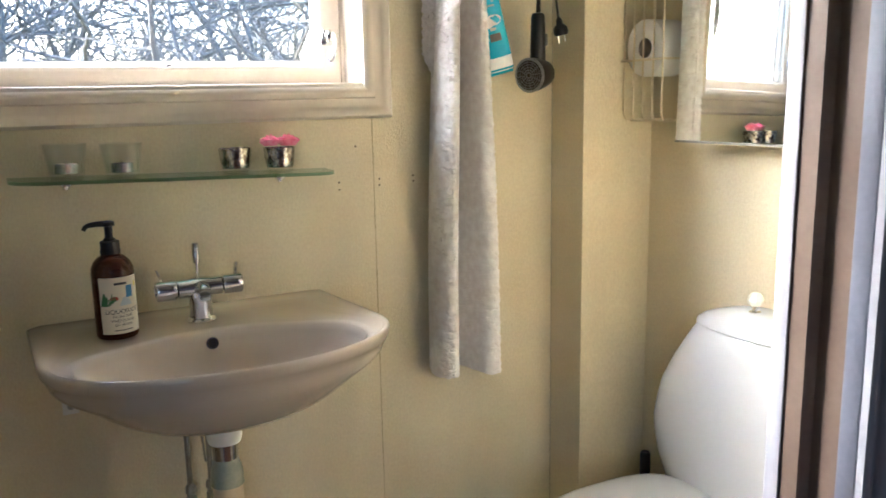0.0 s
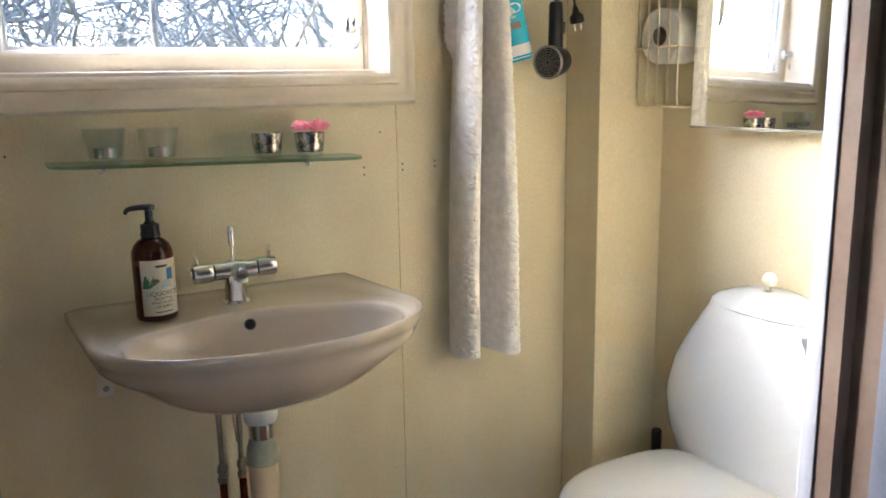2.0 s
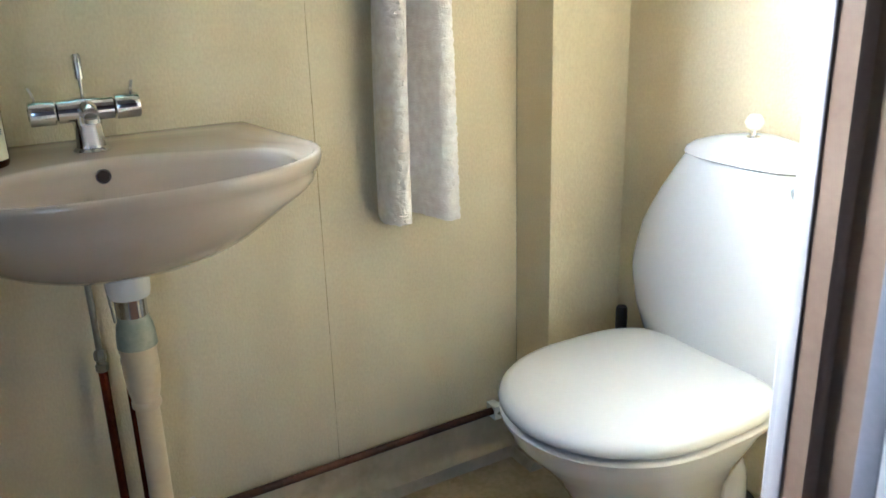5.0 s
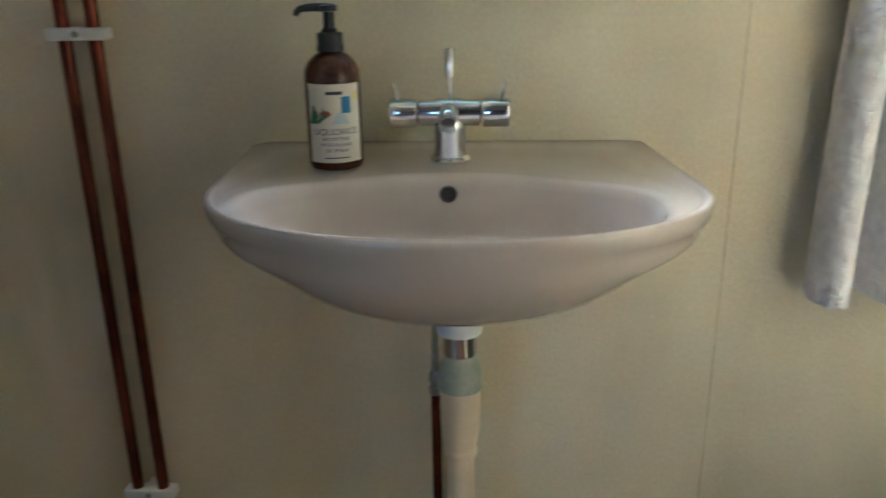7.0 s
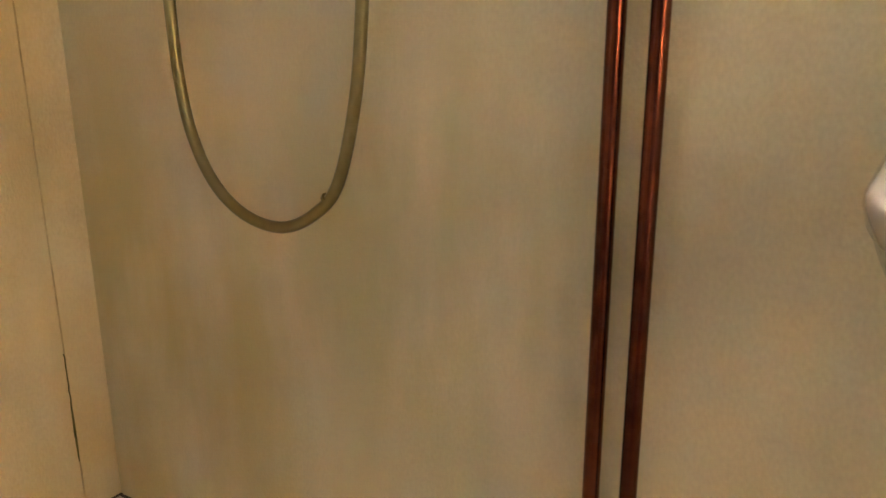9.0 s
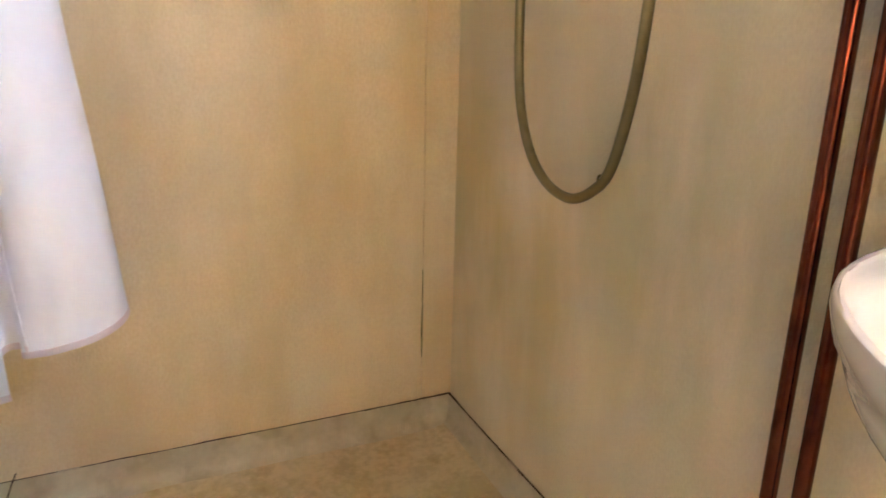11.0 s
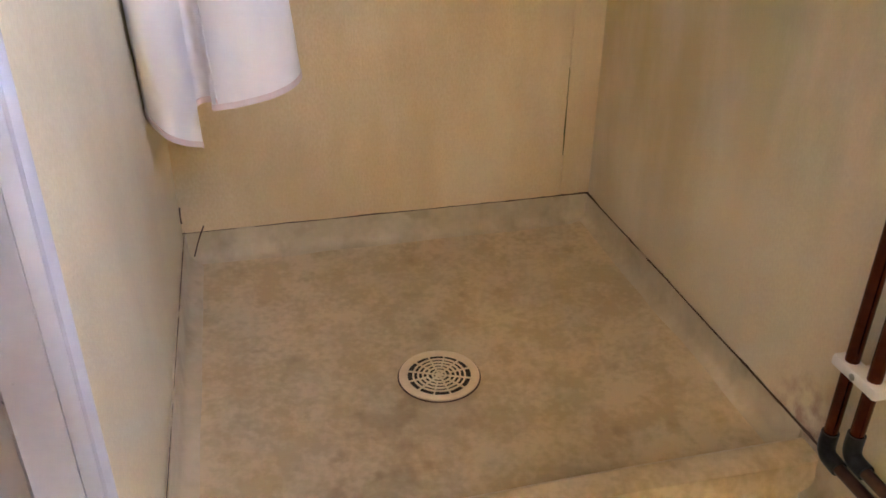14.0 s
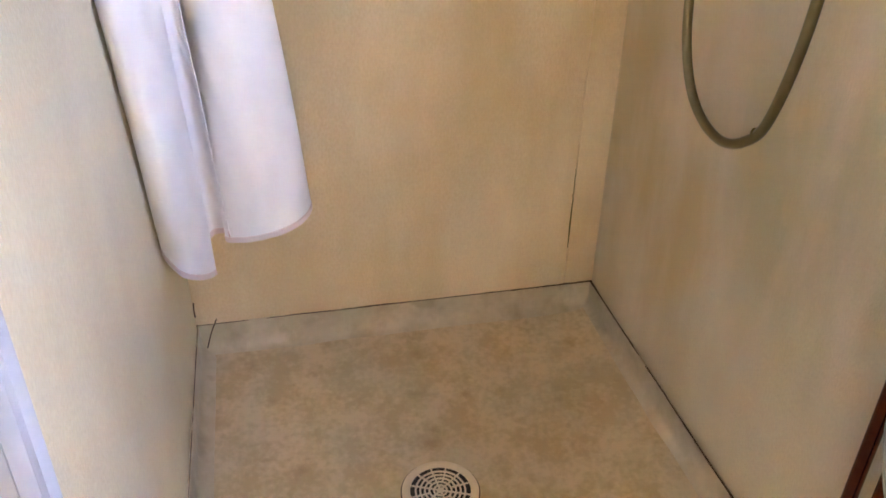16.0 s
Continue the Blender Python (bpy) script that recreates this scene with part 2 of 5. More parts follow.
def finish(bm, smooth):
    bmesh.ops.recalc_face_normals(bm, faces=bm.faces[:])
    for f in bm.faces:
        f.smooth = smooth
    if smooth:
        for e in bm.edges:
            if len(e.link_faces) == 2 and e.calc_face_angle(0) > 0.75:
                e.smooth = False


def world_of(ob):
    v = Vector(ob.location)
    return v + world_of(ob.parent) if ob.parent else v


def part(name, bm, mat, parent=None, label="", smooth=True):
    """Links a bmesh, drawn in the room's metres, as one mesh under a thing or a part."""
    finish(bm, smooth)
    if parent:
        bmesh.ops.translate(bm, verts=bm.verts[:], vec=-world_of(parent))
    me = bpy.data.meshes.new(name)
    bm.to_mesh(me)
    bm.free()
    me.materials.append(mat)
    ob = new(name, me)
    ob.parent = parent
    if label:
        ob["label"] = label
    return ob


def structure(name, bm, mat, label, category, smooth=False):
    return tagged(part(name, bm, mat, None, "", smooth), label, category, kind="structure")


def box(x0, x1, y0, y1, z0, z1, bevel=0.0, bm=None, seg=2):
    b = bmesh.new()
    bmesh.ops.create_cube(b, size=1)
    for v in b.verts:
        v.co = Vector((x0 + (v.co.x + 0.5) * (x1 - x0), y0 + (v.co.y + 0.5) * (y1 - y0), z0 + (v.co.z + 0.5) * (z1 - z0)))
    if bevel:
        bmesh.ops.bevel(b, geom=b.edges[:], offset=bevel, segments=seg, affect="EDGES", profile=0.5)
    return merge(bm, b)


def merge(bm, b):
    if bm is None:
        return b
    me = bpy.data.meshes.new("join")
    b.to_mesh(me)
    b.free()
    bm.from_mesh(me)
    bpy.data.meshes.remove(me)
    return bm


def loft(loops, cap0=True, cap1=True, closed=True, bm=None):
    b = bmesh.new()
    rows = [[b.verts.new(p) for p in loop] for loop in loops]
    n = len(rows[0])
    for r, s in zip(rows, rows[1:]):
        for i in range(n if closed else n - 1):
            j = (i + 1) % n
            b.faces.new((r[i], r[j], s[j], s[i]))
    if closed and cap0:
        b.faces.new(rows[0][::-1])
    if closed and cap1:
        b.faces.new(rows[-1])
    return merge(bm, b)


def lathe(center, profile, seg=32, axis=(0, 0, 1), bm=None, cap0=True, cap1=True):
    """A turned shape: profile rows of (radius, height along the axis)."""
    q = Vector((0, 0, 1)).rotation_difference(Vector(axis).normalized())
    loops = [[Vector(center) + q @ Vector((max(r, 1e-4) * math.cos(2 * math.pi * i / seg), max(r, 1e-4) * math.sin(2 * math.pi * i / seg), h)) for i in range(seg)] for r, h in profile]
    return loft(loops, cap0, cap1, True, bm)


def smooth_line(points, steps=6):
    pts = [Vector(p) for p in points]
    out = []
    for i in range(len(pts) - 1):
        p0, p1, p2, p3 = pts[max(i - 1, 0)], pts[i], pts[i + 1], pts[min(i + 2, len(pts) - 1)]
        for k in range(steps):
            u = k / steps
            out.append(0.5 * ((2 * p1) + (p2 - p0) * u + (2 * p0 - 5 * p1 + 4 * p2 - p3) * u * u + (3 * p1 - p0 - 3 * p2 + p3) * u ** 3))
    return out + [pts[-1]]


def tube(points, radius, seg=12, bm=None, taper=None):
    pts = [Vector(p) for p in points]
    loops, side = [], None
    for i, p in enumerate(pts):
        d = (pts[min(i + 1, len(pts) - 1)] - pts[max(i - 1, 0)]).normalized()
        if side is None:
            side = d.orthogonal().normalized()
        side = (side - d * side.dot(d)).normalized()
        up = d.cross(side)
        r = radius if taper is None else radius + (taper - radius) * i / (len(pts) - 1)
        loops.append([p + r * (math.cos(2 * math.pi * k / seg) * side + math.sin(2 * math.pi * k / seg) * up) for k in range(seg)])
    return loft(loops, True, True, True, bm)


def sheet(u_count, v_count, point, thickness, bm=None):
    """A cloth-like sheet: point(u, v) over 0..1, given a thickness along its own normal."""
    b = bmesh.new()
    g = [[b.verts.new(point(i / u_count, j / v_count)) for i in range(u_count + 1)] for j in range(v_count + 1)]
    for j in range(v_count):
        for i in range(u_count):
            b.faces.new((g[j][i], g[j][i + 1], g[j + 1][i + 1], g[j + 1][i]))
    b.normal_update()
    h = [[b.verts.new(v.co - v.normal * thickness) for v in row] for row in g]
    for j in range(v_count):
        for i in range(u_count):
            b.faces.new((h[j][i], h[j + 1][i], h[j + 1][i + 1], h[j][i + 1]))
    rim = [(0, i) for i in range(u_count)] + [(j, u_count) for j in range(v_count)] + [(v_count, i) for i in range(u_count, 0, -1)] + [(j, 0) for j in range(v_count, 0, -1)]
    for (j, i), (m, n) in zip(rim, rim[1:] + rim[:1]):
        b.faces.new((g[j][i], h[j][i], h[m][n], g[m][n]))
    return merge(bm, b)


# ---- plan ----
XC, XB, YD, YO = -1.442, 1.043, -0.914, -1.04      # shower end, toilet end, door wall inside and outside
CEIL = 2.2
WX0, WX1, WZ0, WZ1 = -0.365, 0.379, 1.247, 2.05   # window opening
DX0, DX1, DZ = -0.405, 0.535, 2.03                 # door opening

# outer wall with the window
bm = box(-2.0, WX0, 0.012, 0.16, -0.3, CEIL + 0.2)
box(WX1, 2.0, 0.012, 0.16, -0.3, CEIL + 0.2, bm=bm)
box(WX0, WX1, 0.012, 0.16, -0.3, WZ0 - 0.01, bm=bm)
box(WX0, WX1, 0.012, 0.16, WZ1, CEIL + 0.2, bm=bm)
wall_north = structure("wall_north", bm, M_CORE, "timber outer wall behind cream boards", "wall")
bm = box(XC, WX0, 0, 0.012, 0, CEIL)
box(WX1, 0.395, 0, 0.012, 0, CEIL, bm=bm)
box(WX0, WX1, 0, 0.012, 0, WZ0 - 0.01, bm=bm)
box(WX0, WX1, 0, 0.012, WZ1, CEIL, bm=bm)
part("panel", bm, M_WALL, wall_north, "cream wall board with stains", False)
part("panel", box(0.3959, 0.848, 0.0005, 0.012, 0, CEIL), M_WALL, wall_north, "cream wall board", False)
# shower end wall
wall_west = structure("wall_west", box(XC - 0.12, XC - 0.01, -1.05, 0.012, -0.3, CEIL + 0.2), M_CORE, "timber wall behind yellowed boards", "wall")
part("panel", box(XC - 0.01, XC, YD, -0.0703, 0, CEIL), M_SHOWER, wall_west, "yellowed cream wall board with streaks", False)
part("panel", box(XC - 0.01, XC + 0.003, -0.0695, 0, 0, CEIL, 0.001), M_SHOWER, wall_west, "narrow cream corner strip", False)
# toilet end wall and the boxed-in corner
wall_east = structure("wall_east", box(XB + 0.01, XB + 0.12, -1.05, 0.012, -0.3, CEIL + 0.2), M_CORE, "timber wall behind cream boards", "wall")
part("panel", box(XB, XB + 0.01, YD, 0.0, 0, CEIL), M_WALL, wall_east, "cream wall board", False)
duct = structure("wall_duct", box(0.852, XB, -0.116, 0.0, 0, CEIL), M_CORE, "boxed-in corner with cream boards", "wall")
part("panel", box(0.848, 0.852, -0.120, -0.0005, 0, CEIL, 0.001), M_WALL, duct, "", False)
part("panel", box(0.852, XB - 0.0005, -0.120, -0.116, 0, CEIL), M_WALL, duct, "", False)
# door wall
bm = box(-2.0, DX0 - 0.02, YO + 0.005, YD - 0.01, -0.3, CEIL + 0.2)
box(DX1 + 0.02, 2.0, YO + 0.005, YD - 0.01, -0.3, CEIL + 0.2, bm=bm)
box(DX0 - 0.02, DX1 + 0.02, YO + 0.005, YD - 0.01, DZ + 0.02, CEIL + 0.2, bm=bm)
wall_south = structure("wall_south", bm, M_CORE, "timber partition wall with the doorway", "wall")
part("panel", box(XC, DX0 - 0.02, YD - 0.01, YD, 0, CEIL), M_WALL, wall_south, "cream wall board", False)
part("panel", box(DX1 + 0.02, XB, YD - 0.01, YD, 0, CEIL), M_WALL, wall_south, "cream wall board", False)
part("panel", box(DX0 - 0.02, DX1 + 0.02, YD - 0.01, YD, DZ + 0.02, CEIL), M_WALL, wall_south, "cream wall board", False)
part("wallpaper", box(-2.0, DX0 - 0.02, YO, YO + 0.005, 0, CEIL), M_HALL, wall_south, "dull mauve wallpaper", False)
part("wallpaper", box(DX1 + 0.02, 2.0, YO, YO + 0.005, 0, CEIL), M_HALL, wall_south, "dull mauve wallpaper", False)
part("wallpaper", box(DX0 - 0.02, DX1 + 0.02, YO, YO + 0.005, DZ + 0.02, CEIL), M_HALL, wall_south, "dull mauve wallpaper", False)
structure("ceiling", box(-2.1, 2.1, -3.2, 0.16, CEIL, CEIL + 0.1), M_CEIL, "plain cream ceiling board", "ceiling")
# hall behind the camera; its south opening is added to let daylight in
HX0, HX1, HZ0, HZ1 = -1.50, -0.75, 1.00, 1.50
bm = box(-2.0, HX0, -3.1, -3.0, -0.3, CEIL)
box(HX1, 2.0, -3.1, -3.0, -0.3, CEIL, bm=bm)
box(HX0, HX1, -3.1, -3.0, -0.3, HZ0, bm=bm)
box(HX0, HX1, -3.1, -3.0, HZ1, CEIL, bm=bm)
structure("wall_hall_south", bm, M_HALL, "unseen mauve hall wall with an opening added for light", "wall")
structure("wall_hall_west", box(-2.1, -2.0, -3.1, 0.16, -0.3, CEIL), M_HALL, "plain mauve hall wall", "wall")
structure("wall_hall_east", box(2.0, 2.1, -3.1, 0.16, -0.3, CEIL), M_HALL, "plain mauve hall wall", "wall")
structure("floor_hall", box(-2.1, 2.1, -3.1, YO + 0.06, -0.1, -0.004), M_WOODFLOOR, "reddish brown wooden hall floor", "floor")

# ---- bathroom floor, coves, kerb ----
structure("floor", box(XC - 0.01, XB + 0.01, YO + 0.06, 0.012, -0.1, 0.0), M_VINYL, "mottled tan vinyl floor with dirt stains", "floor")


def cove(p0, p1, inward, h, name, label):
    """A rounded vinyl upstand along a wall from p0 to p1; inward points into the room."""
    p0, p1, n = Vector(p0), Vector(p1), Vector(inward)
    prof = [(0.001, h), (0.006, h), (0.008, 0.052)]
    prof += [(0.008 + 0.022 * (1 - math.cos(a)), 0.049 - 0.022 * math.sin(a)) for a in [math.pi / 2 * k / 6 for k in range(1, 6)]]
    prof += [(0.030, 0.0262), (0.036, 0.0245), (0.040, 0.012), (0.044, 0.001), (0.001, 0.001)]
    steps = 24
    loops = []
    for k in range(steps + 1):
        p = p0.lerp(p1, k / steps)
        loops.append([p + n * (d + 0.002 * noise.noise(p * 9 + Vector((d * 20, 0, z * 20)))) + Vector((0, 0, z)) for d, z in prof])
    structure(name, loft(loops), M_COVE, label, "baseboard", True)
    return p0, p1, n


def seal(p0, p1, inward, h, wide=0.0032):
    """The dark, ragged line of old sealant on a cove's upper edge."""
    p0, p1, n = Vector(p0), Vector(p1), Vector(inward)
    pts, steps = [], int((p1 - p0).length * 90)
    for k in range(steps + 1):
        p = p0.lerp(p1, k / steps)
        pts.append(p + n * 0.004 + Vector((0, 0, h + 0.0025 * noise.noise(p * 11) + 0.0015 * noise.noise(p * 50))))
    loops = []
    for k, p in enumerate(pts):
        w = wide * (0.55 + 0.7 * abs(noise.noise(p * 23)) + 0.9 * max(0, noise.noise(p * 6)))
        loops.append([p + n * (w * 0.9 * math.cos(a)) + Vector((0, 0, w * math.sin(a))) for a in [2 * math.pi * i / 6 for i in range(6)]])
    return loft(loops)


UP = 0.088
KX0, KX1, KZ = -0.603, -0.553, 0.072
cove((XC, 0, 0), (KX0, 0, 0), (0, -1, 0), UP, "baseboard_1", "greenish vinyl upstand along the shower wall")
cove((XC, YD, 0), (XC, 0, 0), (1, 0, 0), UP, "baseboard_2", "greenish vinyl upstand with stained corner")
cove((XC, YD, 0), (KX0, YD, 0), (0, 1, 0), UP, "baseboard_3", "greenish vinyl upstand below the curtain")
cove((KX1, 0, 0), (0.848, 0, 0), (0, -1, 0), 0.10, "baseboard_4", "tan vinyl upstand below the sink")
cove((0.848, 0, 0), (0.848, -0.120, 0), (-1, 0, 0), 0.10, "baseboard_5", "tan vinyl upstand at the boxed corner")
cove((0.848, -0.120, 0), (XB, -0.120, 0), (0, -1, 0), 0.10, "baseboard_6", "tan vinyl upstand at the boxed corner")
cove((XB, -0.120, 0), (XB, YD, 0), (-1, 0, 0), 0.10, "baseboard_7", "tan vinyl upstand behind the toilet")
cove((KX1, YD, 0), (DX0 - 0.06, YD, 0), (0, 1, 0), 0.10, "baseboard_8", "tan vinyl upstand beside the door")
cove((DX1 + 0.06, YD, 0), (XB, YD, 0), (0, 1, 0), 0.10, "baseboard_9", "tan vinyl upstand beside the door")
structure("trim_1", seal((XC, 0, 0), (KX1, 0, 0), (0, -1, 0), UP, 0.0024), M_SEAL_SHADOW, "ragged dark line of old sealant", "sealant")
structure("trim_2", seal((XC, YD, 0), (XC, 0, 0), (1, 0, 0), UP, 0.0018), M_SEAL_SHADOW, "ragged dark line of old sealant", "sealant")
structure("trim_3", seal((XC, YD, 0), (KX0, YD, 0), (0, 1, 0), UP, 0.0009), M_SEAL_SHADOW, "thin dark line of old sealant", "sealant")
# the shower's floor falls from the walls to the drain
DRX, DRY = -0.955, -0.472


def tray(u, v):
    x, y = XC + 0.004 + (KX0 - 0.03 - XC) * u, YD + 0.004 + (0 - YD - 0.008) * v
    d = max(abs(x - DRX) / 0.46, abs(y - DRY) / 0.43)
    r = max(0.0, (d - 0.22) / 0.78)
    return Vector((x, y, -0.0012 + 0.027 * r ** 1.25 * (1.0 if x < DRX else max(0.25, 1 - 0.75 * (x - DRX) / 0.32 * (abs(y - DRY) < 0.30))) + 0.0006 * noise.noise(Vector((x * 9, y * 9, 2)))))


bm = bmesh.new()
grid = [[bm.verts.new(tray(i / 60, j / 60)) for i in range(61)] for j in range(61)]
for j in range(60):
    for i in range(60):
        bm.faces.new((grid[j][i], grid[j][i + 1], grid[j + 1][i + 1], grid[j + 1][i]))
structure("floor_shower", bm, M_VINYL, "mottled tan vinyl falling to the shower drain", "floor", True)
# kerb of the shower
prof = [(KX0 - 0.05, 0.001), (KX0 - 0.03, 0.012), (KX0 - 0.006, KZ - 0.012), (KX0, KZ - 0.003), (KX0 + 0.008, KZ), (KX1 - 0.012, KZ - 0.001), (KX1 - 0.003, KZ - 0.005), (KX1, KZ - 0.014), (KX1 + 0.002, 0.05), (KX1 + 0.012, 0.022), (KX1 + 0.04, 0.004), (KX1 + 0.06, 0.001)]
loops = []
for k in range(31):
    y = YD + 0.002 + (0.0 - YD - 0.004) * k / 30
    loops.append([Vector((x + 0.004 * noise.noise(Vector((y * 4, z * 9, 1))), y, z + 0.002 * noise.noise(Vector((y * 6, x * 30, 4))) * (z > 0.01))) for x, z in prof])
structure("kerb", loft(loops), M_VINYL, "low vinyl-covered shower kerb with a worn edge", "kerb", True)

# ---- window ----
def trim_frame(x0, x1, z0, z1, prof, face, bm=None):
    """A mitred frame round an opening: prof rows of (outward distance, y)."""
    loops = []
    for d, y in prof:
        loops.append([Vector((x0 - d, y, z0 - d)), Vector((x1 + d, y, z0 - d)), Vector((x1 + d, y, z1 + d)), Vector((x0 - d, y, z1 + d))])
    return loft(loops + [loops[0]], False, False, True, bm)


window = new("window_1")
tagged(window, "cream painted casement window with hooks", "window", kind="structure")
window.location = (0.01, 0, WZ0)
prof = [(-0.004, -0.004), (-0.004, -0.016), (0.004, -0.022), (0.010, -0.024), (0.017, -0.021), (0.020, -0.014), (0.032, -0.012), (0.040, -0.013), (0.046, -0.018), (0.053, -0.018), (0.058, -0.012), (0.060, -0.0005), (-0.004, -0.0005)]
part("casing", trim_frame(WX0, WX1, WZ0, WZ1, prof, 0), M_TRIM, window, "cream moulded casing")
part("reveal", trim_frame(WX0, WX1, WZ0, WZ1, [(0.0, -0.004), (0.0, 0.14), (-0.012, 0.14), (-0.012, 0.085), (-0.006, 0.083), (-0.004, -0.004)], 0), M_TRIM, window, "cream painted window lining", False)
s = 0.014
sash = part("sash", trim_frame(WX0 + s + 0.036, WX1 - s - 0.052, WZ0 + s + 0.045, WZ1 - s - 0.05, [(0.052, 0.087), (0.052, 0.125), (0.002, 0.125), (0.0, 0.112), (0.006, 0.11), (0.008, 0.094), (0.014, 0.088), (0.02, 0.085)], 0), M_TRIM, window, "cream painted sash")
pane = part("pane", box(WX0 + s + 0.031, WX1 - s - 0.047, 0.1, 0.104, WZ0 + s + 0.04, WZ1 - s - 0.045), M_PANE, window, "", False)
# shadow rays skip the pane, so its tint leaves the room's light alone
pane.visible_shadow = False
part("sill", box(WX0 + 0.001, WX1 - 0.001, -0.012, 0.084, WZ0 - 0.004, WZ0 + 0.012, 0.003), M_TRIM, window, "glossy cream sill", True)


def window_hook(x, z, name):
    h = part(name, box(x - 0.012, x + 0.012, 0.074, 0.087, z - 0.006, z + 0.026, 0.004), M_CHROME, window, "nickel-plated window hook")
    part("arm", tube(smooth_line([(x, 0.074, z + 0.012), (x + 0.008, 0.060, z + 0.014), (x + 0.011, 0.056, z - 0.004), (x + 0.006, 0.058, z - 0.032), (x - 0.002, 0.060, z - 0.040), (x - 0.006, 0.060, z - 0.030), (x - 0.002, 0.062, z - 0.016)], 4), 0.0026, 8), M_CHROME, h)
    part("knob", lathe((x, 0.050, z + 0.012), [(0.003, 0), (0.009, 0.002), (0.0115, 0.008), (0.008, 0.014), (0.005, 0.026)], 14, (0, 1, 0)), M_CHROME, h)


window_hook(WX1 - 0.045, WZ0 + 0.095, "hook")
window_hook(WX0 + 0.03, WZ0 + 0.10, "hook")
part("catch", tube(smooth_line([(0.0, 0.084, WZ0 + 0.045), (0.004, 0.074, WZ0 + 0.048), (0.014, 0.072, WZ0 + 0.05), (0.02, 0.076, WZ0 + 0.05)], 4), 0.0018, 8), M_CHROME, window)

# ---- doorway ----
door = new("door_1")
tagged(door, "open doorway with white moulded frame", "doorway", kind="structure")
door.location = (0.08, YO, 0)


def post(x, sgn, z1):
    """One upright of the frame: sgn points out of the opening."""
    pr = [(0.0, YD - 0.012), (0.0, YD - 0.052), (0.004, YD - 0.056), (0.014, YD - 0.058), (0.014, YO + 0.03), (0.010, YO + 0.026), (0.010, YO - 0.002), (0.022, YO - 0.002), (0.022, YD - 0.012)]
    return loft([[Vector((x + sgn * d, y, z)) for d, y in pr] for z in (0, z1)])


# right jamb and its outer strip coloured darker than the left jamb
part("jamb", post(DX1, 1, DZ), M_TAUPE, door, "brown door jamb")
part("edge_strip", box(DX1 - 0.0028, DX1 - 0.0003, YD - 0.026, YD - 0.0105, 0.02, DZ, 0.001), M_DOOR, door, "lilac-white edge strip")
part("slate_edge", box(DX1 + 0.0045, DX1 + 0.0096, YO + 0.001, YO + 0.0255, 0.02, DZ, 0.0015), M_SLATE, door, "dark blue-grey strip")
part("jamb", post(DX0, -1, DZ), M_DOOR, door)
part("head", box(DX0 - 0.02, DX1 + 0.02, YO - 0.002, YD - 0.012, DZ, DZ + 0.02), M_DOOR, door, "", False)


def casing(x, sgn, y, out, w=0.062):
    pr = [(0, 0.0005), (0, 0.010), (0.004, 0.014), (0.012, 0.015), (0.016, 0.012), (0.034, 0.013), (0.040, 0.017), (0.048, 0.019), (0.056, 0.016), (0.062, 0.009), (0.062, 0.0005)]
    return loft([[Vector((x + sgn * d * w / 0.062, y + out * h, z)) for d, h in pr] for z in (0, DZ + 0.05)])


part("casing", casing(DX1 + 0.004, 1, YO, -1, 0.064), M_DOOR, door)
part("casing", casing(DX0 - 0.004, -1, YO, -1, 0.064), M_DOOR, door)
part("casing", casing(DX1 + 0.002, 1, YD - 0.012, 1), M_DOOR, door)
part("casing", casing(DX0 - 0.002, -1, YD - 0.012, 1, 0.036), M_DOOR, door)
part("threshold", box(DX0, DX1, YO - 0.01, YD - 0.005, -0.003, 0.016, 0.005), M_WOODFLOOR, door, "worn brown wooden threshold")

# ---- sink ----
sink = thing("sink", (0, -0.23, 0.66), "beige oval porcelain wall-mounted washbasin", "sink")
SN = 96
BC = Vector((0.003, -0.305))


def outline(a):
    """Distance from the bowl's middle to the outer edge in the direction a."""
    d = Vector((math.cos(a), math.sin(a)))
    lo, hi = 0.0, 0.7
    for _ in range(30):
        r = (lo + hi) / 2
        x, y = BC + d * r
        x -= 0.009 - 0.022 * max(0.0, y + 0.285) / 0.285
        if y > -0.25:
            k = 0.286 - 0.012 * (y + 0.25) / 0.25
            ok = abs(x - 0.003) < k and y < -0.0005
            cx, cy = abs(x - 0.003) - (k - 0.012), y + 0.0125
            ok = ok and not (cx > 0 and cy > 0 and cx * cx + cy * cy > 0.012 ** 2)
        else:
            ok = (abs(x - 0.003) / 0.286) ** 2.1 + (abs(y + 0.25) / 0.187) ** 2.1 < 1
        lo, hi = (r, hi) if ok else (lo, r)
    return lo


def bowl(a):
    c, s_ = abs(math.cos(a)) / 0.232, abs(math.sin(a)) / 0.119
    return (c ** 2.4 + s_ ** 2.4) ** (-1 / 2.4)


ang = [2 * math.pi * i / SN for i in range(SN)]
RO, RI = [outline(a) for a in ang], [bowl(a) for a in ang]


def ring(radii, z):
    return [Vector((BC.x + r * math.cos(a), BC.y + r * math.sin(a), z(i) if callable(z) else z)) for i, (a, r) in enumerate(zip(ang, radii))]


def belly(k, kx, cy, z, keep):
    out = []
    for a, r in zip(ang, RO):
        x, y = BC.x + r * math.cos(a), BC.y + r * math.sin(a)
        yy = cy + (y - cy) * k
        out.append(Vector((x * kx + 0.008 * (1 - kx), yy * (1 - keep) + y * keep if y > cy else yy, z)))
    return out


RZ = 0.842


